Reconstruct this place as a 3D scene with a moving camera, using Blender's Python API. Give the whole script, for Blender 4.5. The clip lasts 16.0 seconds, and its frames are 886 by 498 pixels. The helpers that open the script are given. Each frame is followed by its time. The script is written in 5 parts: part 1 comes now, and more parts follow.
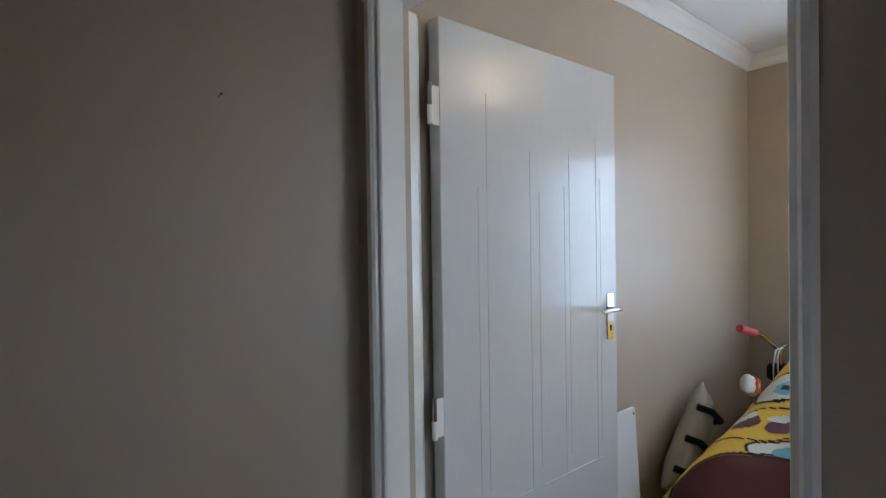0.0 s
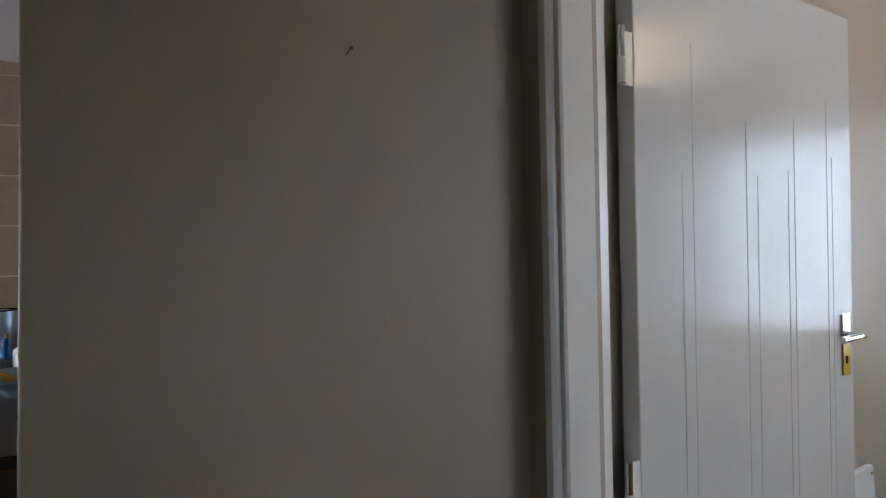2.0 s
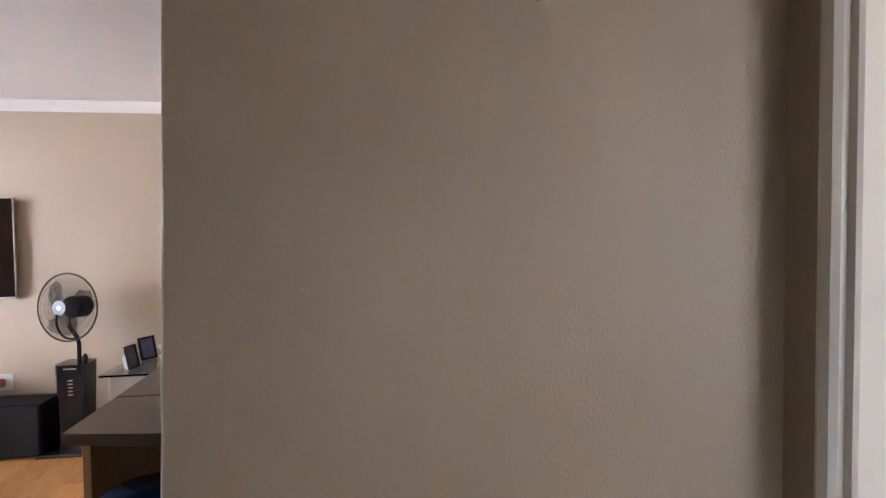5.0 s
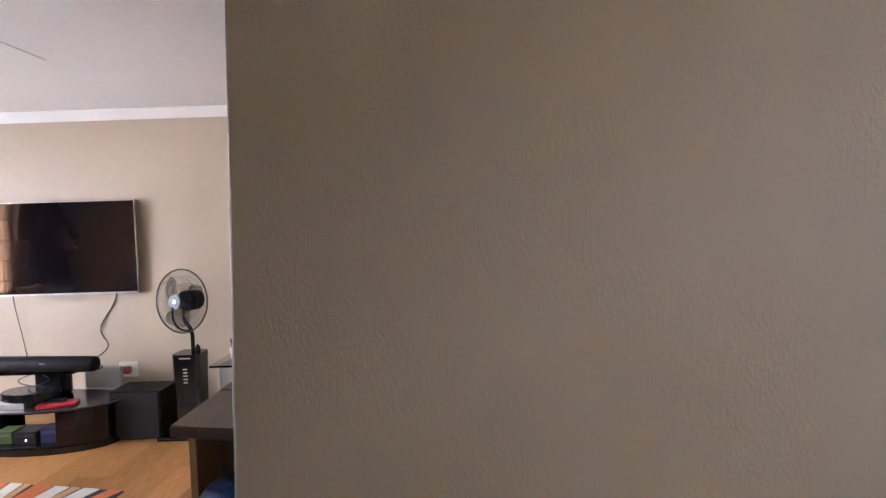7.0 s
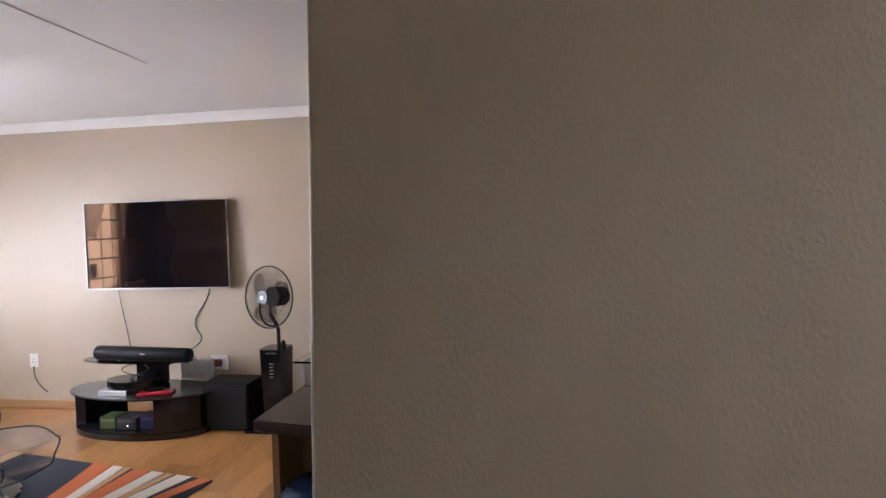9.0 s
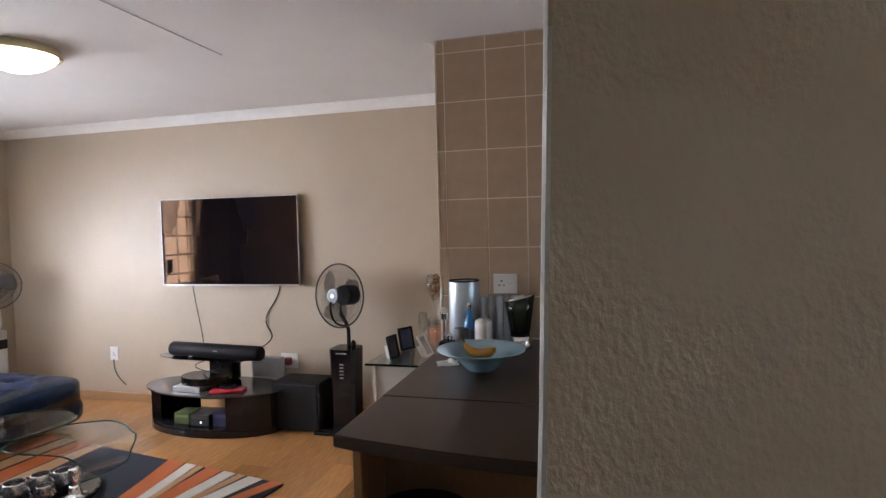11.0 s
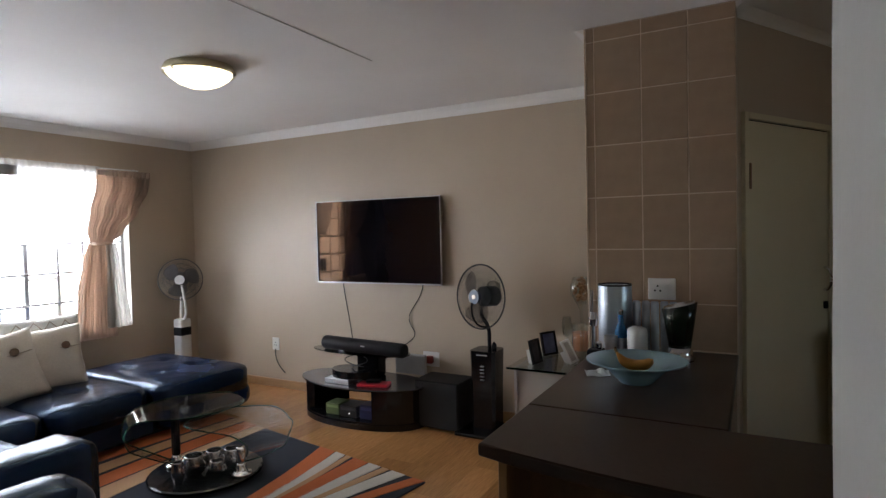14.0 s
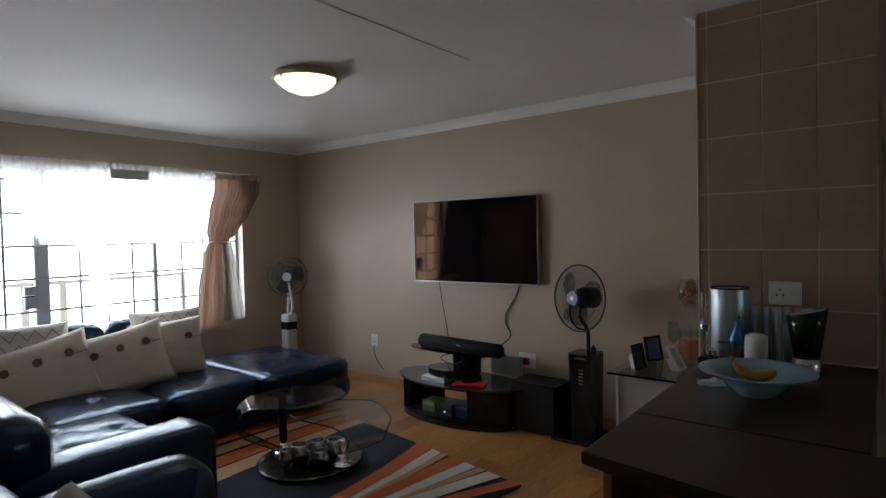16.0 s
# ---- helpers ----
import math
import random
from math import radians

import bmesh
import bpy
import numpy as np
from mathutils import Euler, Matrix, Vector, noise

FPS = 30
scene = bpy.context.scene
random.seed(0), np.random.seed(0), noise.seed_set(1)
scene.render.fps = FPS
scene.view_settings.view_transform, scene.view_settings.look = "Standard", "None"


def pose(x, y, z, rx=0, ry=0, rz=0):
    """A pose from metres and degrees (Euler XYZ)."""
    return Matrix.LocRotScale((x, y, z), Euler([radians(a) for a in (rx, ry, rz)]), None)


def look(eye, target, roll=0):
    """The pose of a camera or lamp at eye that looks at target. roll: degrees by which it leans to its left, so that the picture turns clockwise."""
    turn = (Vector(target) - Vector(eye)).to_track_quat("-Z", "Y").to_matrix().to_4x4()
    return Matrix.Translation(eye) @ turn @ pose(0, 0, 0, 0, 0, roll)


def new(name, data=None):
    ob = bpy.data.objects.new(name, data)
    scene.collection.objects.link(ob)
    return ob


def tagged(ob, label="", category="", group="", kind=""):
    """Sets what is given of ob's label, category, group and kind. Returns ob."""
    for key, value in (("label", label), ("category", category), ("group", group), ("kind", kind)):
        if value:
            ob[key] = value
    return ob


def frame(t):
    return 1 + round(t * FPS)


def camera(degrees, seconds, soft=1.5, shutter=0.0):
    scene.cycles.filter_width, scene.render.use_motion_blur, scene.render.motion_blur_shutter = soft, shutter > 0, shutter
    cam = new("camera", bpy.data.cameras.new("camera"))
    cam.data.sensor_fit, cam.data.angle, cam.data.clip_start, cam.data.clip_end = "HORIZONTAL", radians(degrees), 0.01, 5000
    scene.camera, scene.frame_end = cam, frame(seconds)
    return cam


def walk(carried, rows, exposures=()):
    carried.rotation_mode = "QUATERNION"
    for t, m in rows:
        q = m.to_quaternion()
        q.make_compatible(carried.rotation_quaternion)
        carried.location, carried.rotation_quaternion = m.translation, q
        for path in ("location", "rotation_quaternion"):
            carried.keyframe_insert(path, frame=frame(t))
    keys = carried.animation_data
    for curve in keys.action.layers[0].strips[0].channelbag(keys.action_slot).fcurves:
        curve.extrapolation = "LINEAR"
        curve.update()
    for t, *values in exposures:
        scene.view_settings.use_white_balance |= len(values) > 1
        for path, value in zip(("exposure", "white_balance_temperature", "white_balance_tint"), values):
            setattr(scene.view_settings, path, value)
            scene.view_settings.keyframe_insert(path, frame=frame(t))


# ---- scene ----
cam = camera(76.04, 16.0, soft=1.4)
PATH = [
    (0.0, 0.108, -1.236, 1.452, -35.78, -0.73, 0.84), (0.5, 0.136, -1.144, 1.450, -32.49, -0.76, 0.81),
    (1.0, 0.147, -1.036, 1.446, -29.49, -0.87, 0.90), (1.5, 0.170, -0.934, 1.456, -26.95, -0.83, 1.12),
    (2.0, 0.183, -0.858, 1.464, -24.95, -0.50, 1.26), (2.5, 0.192, -0.784, 1.463, -22.80, -0.27, 1.37),
    (3.0, 0.207, -0.727, 1.468, -20.28, -0.27, 1.35), (3.5, 0.217, -0.697, 1.477, -16.97, -0.81, 1.08),
    (4.0, 0.223, -0.686, 1.487, -13.65, -1.85, 0.61), (4.5, 0.218, -0.671, 1.496, -10.90, -1.97, 0.64),
    (5.0, 0.217, -0.648, 1.497, -8.19, -2.12, 0.58), (7.5, 0.223, -0.528, 1.506, 3.15, -2.80, 1.81),
    (8.0, 0.215, -0.506, 1.499, 5.24, -2.72, 1.73), (8.5, 0.199, -0.473, 1.487, 7.21, -2.53, 1.68),
    (9.0, 0.179, -0.432, 1.471, 8.95, -2.24, 1.55), (11.5, -0.004, -0.206, 1.462, 16.84, -2.21, 1.39),
    (12.0, -0.016, -0.189, 1.462, 19.13, -2.10, 1.38), (12.5, -0.022, -0.182, 1.458, 21.75, -1.95, 1.35),
    (13.0, -0.028, -0.170, 1.456, 24.23, -1.89, 1.36), (13.5, -0.032, -0.166, 1.456, 26.63, -1.82, 1.34),
    (14.0, -0.039, -0.163, 1.455, 28.84, -1.74, 1.32), (14.5, -0.045, -0.167, 1.453, 31.15, -1.63, 1.35),
    (15.0, -0.049, -0.159, 1.453, 33.44, -1.63, 1.31), (15.5, -0.059, -0.154, 1.451, 35.83, -1.59, 1.38),
    (16.0, -0.068, -0.150, 1.452, 38.31, -1.53, 1.34)]
EXPOSURES = [(0.0, 2.5, 5600, 13), (2.0, 2.35, 5950, 16), (3.5, 2.9, 6450, 20), (5.0, 3.5, 6450, 21), (7.5, 3.3, 6400, 21), (9.0, 3.0, 6500, 19),
             (11.5, 2.82, 6500, 15), (13.0, 2.33, 6500, 13), (14.5, 1.78, 6500, 12), (16.0, 1.12, 6400, 10)]
walk(cam, [(t, pose(x, y, z, 90 + p, r, w)) for t, x, y, z, w, p, r in PATH], EXPOSURES)

# ---- light ----
world = bpy.data.worlds.new("sky")
scene.world = world
world.use_nodes = True
nt = world.node_tree
nt.nodes.clear()
sky = nt.nodes.new("ShaderNodeTexSky")
sky.sky_type, sky.sun_disc, sky.sun_elevation, sky.sun_rotation = "NISHITA", False, radians(45), radians(3)
bg = nt.nodes.new("ShaderNodeBackground")
bg.inputs["Strength"].default_value = 0.15
wo = nt.nodes.new("ShaderNodeOutputWorld")
nt.links.new(sky.outputs[0], bg.inputs[0])
nt.links.new(bg.outputs[0], wo.inputs[0])
sun_data = bpy.data.lights.new("sun", "SUN")
sun_data.energy, sun_data.angle, sun_data.color = 5.0, radians(0.5), (1.0, 0.95, 0.86)
sun = new("sun", sun_data)
sun.matrix_world = look((0.5, 9, 10), (0, 0, 1))


def area(name, eye, target, w, h, watts, colour):
    d = bpy.data.lights.new(name, "AREA")
    d.shape, d.size, d.size_y, d.energy, d.color = "RECTANGLE", w, h, watts, colour
    ob = new(name, d)
    ob.matrix_world = look(eye, target)
    return ob


area("window_daylight", (-6.9, 0.6, 1.9), (0, 0.6, 1.9), 11.0, 3.0, 390.0, (0.87, 0.91, 1.0))
area("bedroom_daylight", (3.46, -0.72, 1.45), (0, -0.72, 1.2), 0.85, 1.2, 8.0, (0.74, 0.88, 1.0))
# warm fill for the passage, behind the pane of an added side door
area("passage_fill", (0.2, -2.44, 1.12), (0.2, 0, 1.12), 0.66, 0.8, 0.026, (1.0, 0.80, 0.62))
# fill through an added south window, for the door end of the passage wall
area("bedroom_south_fill", (1.65, -2.44, 1.45), (1.65, 0, 1.3), 1.3, 1.25, 0.95, (0.88, 0.92, 1.0))
# warm fill through an added kitchen window, for the slanted pantry wall
area("kitchen_fill", (2.52, 1.7, 1.5), (0, 1.9, 1.2), 1.0, 1.0, 0.055, (1.0, 0.80, 0.45))
bulb_data = bpy.data.lights.new("bedroom_bulb", "POINT")
bulb_data.energy, bulb_data.color, bulb_data.shadow_soft_size = 0.60, (1.0, 0.74, 0.42), 0.05
new("bedroom_bulb", bulb_data).location = (2.38, -0.95, 2.25)


# ---- materials ----
def mat(name, colour, rough=0.5, metal=0.0, grain=None, vary=0.12, bump=0.0, bump_scale=120.0, spec=0.5, coat=0.0, stretch=(1, 1, 1), per_piece=0.0, emit=None, dirt=0.06, spread=0.1):
    """Principled material with stains at room scale, grain at hand scale and a fine relief."""
    m = bpy.data.materials.new(name)
    m.use_nodes = True
    t = m.node_tree
    b = t.nodes["Principled BSDF"]
    N, L = t.nodes.new, t.links.new
    b.inputs["Roughness"].default_value, b.inputs["Metallic"].default_value = rough, metal
    b.inputs["Specular IOR Level"].default_value, b.inputs["Coat Weight"].default_value = spec, coat
    geo = N("ShaderNodeTexCoord")
    mp = N("ShaderNodeMapping")
    mp.inputs["Scale"].default_value = stretch
    L(geo.outputs["Object"], mp.inputs[0])
    n1 = N("ShaderNodeTexNoise")
    n1.inputs["Scale"].default_value, n1.inputs["Detail"].default_value = grain or 14.0, 6
    n2 = N("ShaderNodeTexNoise")
    n2.inputs["Scale"].default_value, n2.inputs["Detail"].default_value = 1.3, 3
    L(mp.outputs[0], n1.inputs[0])
    L(geo.outputs["Object"], n2.inputs[0])
    r1 = N("ShaderNodeMapRange")
    r1.inputs["To Min"].default_value, r1.inputs["To Max"].default_value = 1 - vary, 1 + vary
    L(n1.outputs[0], r1.inputs[0])
    r2 = N("ShaderNodeMapRange")
    r2.inputs["To Min"].default_value, r2.inputs["To Max"].default_value = 1 - dirt, 1 + dirt
    L(n2.outputs[0], r2.inputs[0])
    mul = N("ShaderNodeMath")
    mul.operation = "MULTIPLY"
    L(r1.outputs[0], mul.inputs[0])
    L(r2.outputs[0], mul.inputs[1])
    last = mul
    if per_piece:
        oi = N("ShaderNodeObjectInfo")
        r3 = N("ShaderNodeMapRange")
        r3.inputs["To Min"].default_value, r3.inputs["To Max"].default_value = 1 - per_piece, 1 + per_piece
        L(oi.outputs["Random"], r3.inputs[0])
        last = N("ShaderNodeMath")
        last.operation = "MULTIPLY"
        L(mul.outputs[0], last.inputs[0])
        L(r3.outputs[0], last.inputs[1])
    mix = N("ShaderNodeVectorMath")
    mix.operation = "SCALE"
    mix.inputs[0].default_value = colour
    L(last.outputs[0], mix.inputs["Scale"])
    L(mix.outputs[0], b.inputs["Base Color"])
    rr = N("ShaderNodeMapRange")
    rr.inputs["To Min"].default_value, rr.inputs["To Max"].default_value = max(0.02, rough * (1 - spread)), min(1, rough * (1 + spread))
    L(n2.outputs[0], rr.inputs[0])
    L(rr.outputs[0], b.inputs["Roughness"])
    if bump:
        n3 = N("ShaderNodeTexNoise")
        n3.inputs["Scale"].default_value, n3.inputs["Detail"].default_value = bump_scale, 4
        L(mp.outputs[0], n3.inputs[0])
        bp = N("ShaderNodeBump")
        bp.inputs["Strength"].default_value, bp.inputs["Distance"].default_value = 1.0, bump
        L(n3.outputs[0], bp.inputs["Height"])
        L(bp.outputs[0], b.inputs["Normal"])
    if emit:
        b.inputs["Emission Color"].default_value, b.inputs["Emission Strength"].default_value = (*emit[0], 1), emit[1]
    return m


def glass(name, colour=(1, 1, 1), rough=0.0, ior=1.45):
    m = bpy.data.materials.new(name)
    m.use_nodes = True
    b = m.node_tree.nodes["Principled BSDF"]
    b.inputs["Base Color"].default_value = (*colour, 1)
    b.inputs["Transmission Weight"].default_value, b.inputs["Roughness"].default_value, b.inputs["IOR"].default_value = 1.0, rough, ior
    return m


def sheer(name, colour, through_part=0.45, clear=0.35):
    """Thin cloth that lets light through."""
    m = bpy.data.materials.new(name)
    m.use_nodes = True
    t = m.node_tree
    t.nodes.clear()
    N, L = t.nodes.new, t.links.new
    d, tl, tp, out = N("ShaderNodeBsdfDiffuse"), N("ShaderNodeBsdfTranslucent"), N("ShaderNodeBsdfTransparent"), N("ShaderNodeOutputMaterial")
    d.inputs[0].default_value = tl.inputs[0].default_value = (*colour, 1)
    tc, nz, mr = N("ShaderNodeTexCoord"), N("ShaderNodeTexNoise"), N("ShaderNodeMapRange")
    nz.inputs["Scale"].default_value = 60
    L(tc.outputs["Object"], nz.inputs[0])
    mr.inputs["To Min"].default_value, mr.inputs["To Max"].default_value = clear * 0.6, clear * 1.4
    L(nz.outputs[0], mr.inputs[0])
    a, b = N("ShaderNodeMixShader"), N("ShaderNodeMixShader")
    a.inputs[0].default_value = through_part
    L(d.outputs[0], a.inputs[1]), L(tl.outputs[0], a.inputs[2])
    L(mr.outputs[0], b.inputs[0])
    L(a.outputs[0], b.inputs[1]), L(tp.outputs[0], b.inputs[2])
    L(b.outputs[0], out.inputs[0])
    return m


M_WALL = mat("beige_wall_paint", (0.455, 0.372, 0.280), 0.36, grain=3, vary=0.05, bump=0.0012, bump_scale=260, stretch=(1, 1, 0.7), dirt=0.05, spec=0.5)
M_REVEAL = mat("pale_wall_paint", (0.55, 0.545, 0.50), 0.5, grain=5, vary=0.05, bump=0.0007, bump_scale=70)
M_CEIL = mat("white_ceiling_paint", (0.80, 0.79, 0.78), 0.7, grain=4, vary=0.03, bump=0.0005, bump_scale=150)
M_CORNICE = mat("white_cornice", (0.78, 0.77, 0.75), 0.6, vary=0.03)
M_ENAMEL = mat("white_door_enamel", (0.64, 0.625, 0.60), 0.19, grain=9, vary=0.04, bump=0.0003, bump_scale=40, stretch=(14, 1, 0.7), coat=0.1)
M_FRAME = mat("cream_frame_enamel", (0.76, 0.72, 0.66), 0.30, vary=0.05, bump=0.0004, bump_scale=60)
M_GROUT = mat("pale_grout", (0.66, 0.54, 0.40), 0.85, vary=0.1)
M_TILE = mat("brown_wall_tile", (0.37, 0.262, 0.175), 0.33, grain=16, vary=0.14, bump=0.0002, bump_scale=60, per_piece=0.06)
M_OAK = mat("oak_laminate", (0.43, 0.212, 0.078), 0.24, grain=7, vary=0.5, stretch=(18, 1.2, 18), bump=0.0001, bump_scale=60, per_piece=0.2, spread=0.2)
M_OAKGAP = mat("dark_floor_joint", (0.12, 0.065, 0.03), 0.7)
M_OAKTRIM = mat("oak_skirting", (0.42, 0.24, 0.11), 0.4, grain=7, vary=0.2, stretch=(1, 10, 10))
M_CHROME = mat("chrome", (0.78, 0.78, 0.78), 0.12, metal=1.0, vary=0.03)
M_BLACK = mat("black_gloss_plastic", (0.010, 0.010, 0.012), 0.14, vary=0.1)
M_MATTE = mat("black_matt_plastic", (0.009, 0.009, 0.011), 0.55, vary=0.15, bump=0.0002, spec=0.12)
# black leather; the sky's blue sheen is put into base colour and specular tint
M_LEATHER = mat("black_leather", (0.006, 0.016, 0.046), 0.25, grain=30, vary=0.2, bump=0.0022, bump_scale=26, spread=0.3, spec=0.75)
M_LEATHER.node_tree.nodes["Principled BSDF"].inputs["Specular Tint"].default_value = (0.46, 0.70, 1.0, 1)
M_LINEN = mat("cream_linen", (0.62, 0.56, 0.47), 0.9, grain=90, vary=0.12, bump=0.0008, bump_scale=260)
M_GREYCLOTH = mat("grey_linen", (0.33, 0.31, 0.29), 0.9, grain=90, vary=0.16, bump=0.0008, bump_scale=260)
M_TOP = mat("dark_brown_worktop", (0.045, 0.028, 0.021), 0.32, spec=0.35, grain=60, vary=0.35, bump=0.0001, bump_scale=300)
M_WALNUT = mat("walnut_panel", (0.16, 0.085, 0.04), 0.4, grain=5, vary=0.25, stretch=(8, 8, 1))
M_GLASS = glass("clear_glass", (0.93, 0.98, 0.96))
M_THIN = bpy.data.materials.new("thin_clear_glass")
M_THIN.use_nodes = True
nt = M_THIN.node_tree
nt.nodes.clear()
tp, gl, lw, mx, mo = [nt.nodes.new("ShaderNode" + k) for k in ("BsdfTransparent", "BsdfGlossy", "LayerWeight", "MixShader", "OutputMaterial")]
tp.inputs[0].default_value = (0.93, 0.95, 0.94, 1)
gl.inputs["Roughness"].default_value = 0.03
lw.inputs[0].default_value = 0.17
nt.links.new(lw.outputs["Facing"], mx.inputs[0])
nt.links.new(tp.outputs[0], mx.inputs[1])
nt.links.new(gl.outputs[0], mx.inputs[2])
nt.links.new(mx.outputs[0], mo.inputs[0])
M_GLASSEDGE = glass("green_glass_edge", (0.03, 0.22, 0.17), 0.05)
M_WHITE = mat("white_plastic", (0.70, 0.70, 0.68), 0.35, vary=0.03)
M_CURTAIN = mat("tan_curtain_satin", (0.58, 0.45, 0.36), 0.42, grain=12, vary=0.10, bump=0.0006, bump_scale=90, stretch=(1, 1, 0.2))
M_SHEER = sheer("white_voile", (0.9, 0.9, 0.9))
M_SILVER = mat("brushed_silver", (0.55, 0.55, 0.56), 0.3, metal=1.0, grain=40, vary=0.08)
M_STEEL = mat("painted_window_steel", (0.42, 0.42, 0.42), 0.5, vary=0.06)


# ---- mesh tools ----
def mesh_ob(name, bm, material, parent=None, label="", smooth=False):
    bmesh.ops.recalc_face_normals(bm, faces=bm.faces)
    me = bpy.data.meshes.new(name)
    bm.to_mesh(me)
    bm.free()
    for mm in (material if isinstance(material, (list, tuple)) else [material]):
        me.materials.append(mm)
    if smooth:
        me.shade_smooth()
    ob = new(name, me)
    if parent:
        ob.parent = parent
    if label:
        ob["label"] = label
    return ob


def part(name, bm, material, parent, label="", smooth=False):
    return mesh_ob(name, bm, material, parent, label, smooth)


def setting(name, bm, material, label, category, smooth=False):
    return tagged(mesh_ob(name, bm, material, smooth=smooth), label, category, kind="structure")


def thing(name, m, label, category, group="", kind=""):
    ob = new(name)
    ob.matrix_basis = m
    return tagged(ob, label, category, group, kind)


def add_box(bm, x0, x1, y0, y1, z0, z1, bevel=0.0, seg=2):
    r = bmesh.ops.create_cube(bm, size=1)
    bmesh.ops.transform(bm, matrix=Matrix.Translation(((x0 + x1) / 2, (y0 + y1) / 2, (z0 + z1) / 2)) @ Matrix.Diagonal((x1 - x0, y1 - y0, z1 - z0, 1)), verts=r["verts"])
    if bevel:
        edges = list({e for v in r["verts"] for e in v.link_edges})
        bmesh.ops.bevel(bm, geom=edges, offset=bevel, segments=seg, profile=0.5, affect="EDGES")
    return bm


def box(x0, x1, y0, y1, z0, z1, bevel=0.0, seg=2):
    return add_box(bmesh.new(), x0, x1, y0, y1, z0, z1, bevel, seg)


def lathe(profile, n=32, bm=None, at=(0, 0, 0), cap=True):
    """Turned body from (radius, height) pairs."""
    bm = bm or bmesh.new()
    rings = []
    for r, z in profile:
        rings.append([bm.verts.new((at[0] + r * math.cos(2 * math.pi * i / n), at[1] + r * math.sin(2 * math.pi * i / n), at[2] + z)) for i in range(n)])
    for a, b in zip(rings, rings[1:]):
        for i in range(n):
            bm.faces.new((a[i], a[(i + 1) % n], b[(i + 1) % n], b[i]))
    if cap:
        if profile[0][0] > 1e-4:
            bm.faces.new(rings[0])
        if profile[-1][0] > 1e-4:
            bm.faces.new(rings[-1])
    return bm


def tube(points, radius, n=8, bm=None, closed=False):
    """Round bar along a line of points."""
    bm = bm or bmesh.new()
    P = [Vector(p) for p in points]
    rings = []
    for i, p in enumerate(P):
        a = P[i - 1] if i or closed else P[i]
        b = P[(i + 1) % len(P)] if i + 1 < len(P) or closed else P[i]
        d = (b - a).normalized()
        s = d.cross(Vector((0, 0, 1)))
        if s.length < 0.05:
            s = d.cross(Vector((1, 0, 0)))
        s.normalize()
        u = s.cross(d)
        rings.append([bm.verts.new(p + radius * (math.cos(2 * math.pi * k / n) * s + math.sin(2 * math.pi * k / n) * u)) for k in range(n)])
    pairs = list(zip(rings, rings[1:])) + ([(rings[-1], rings[0])] if closed else [])
    for a, b in pairs:
        for k in range(n):
            bm.faces.new((a[k], a[(k + 1) % n], b[(k + 1) % n], b[k]))
    if not closed:
        bm.faces.new(rings[0]), bm.faces.new(rings[-1])
    return bm


def bezier(p0, p1, p2, p3, n=12):
    p0, p1, p2, p3 = map(Vector, (p0, p1, p2, p3))
    return [(1 - t) ** 3 * p0 + 3 * t * (1 - t) ** 2 * p1 + 3 * t * t * (1 - t) * p2 + t ** 3 * p3 for t in [i / n for i in range(n + 1)]]


def prism(outline, z0, z1, bm=None):
    bm = bm or bmesh.new()
    lo = [bm.verts.new((x, y, z0)) for x, y in outline]
    hi = [bm.verts.new((x, y, z1)) for x, y in outline]
    bm.faces.new(lo[::-1]), bm.faces.new(hi)
    for i in range(len(lo)):
        j = (i + 1) % len(lo)
        bm.faces.new((lo[i], lo[j], hi[j], hi[i]))
    return bm


def pillow_mesh(w, h, d, n=14):
    """Stuffed cushion: pinched corners, full middle."""
    bm = bmesh.new()
    grid = {}
    for side in (1, -1):
        for i in range(n + 1):
            for j in range(n + 1):
                u, v = 2 * i / n - 1, 2 * j / n - 1
                rim = i in (0, n) or j in (0, n)
                if side == -1 and rim:
                    grid[side, i, j] = grid[1, i, j]
                    continue
                f = (max(0, 1 - u ** 2) * max(0, 1 - v ** 2)) ** 0.38
                pull = 1 - 0.07 * (1 - abs(v) ** 2) * abs(u) ** 3
                pull2 = 1 - 0.07 * (1 - abs(u) ** 2) * abs(v) ** 3
                wob = 0.008 * noise.noise((u * 3, v * 3, side * 5.0))
                grid[side, i, j] = bm.verts.new((u * w / 2 * pull, side * (d / 2 * f + wob * f), v * h / 2 * pull2))
        for i in range(n):
            for j in range(n):
                bm.faces.new([grid[side, a, b] for a, b in ((i, j), (i + 1, j), (i + 1, j + 1), (i, j + 1))])
    return bm


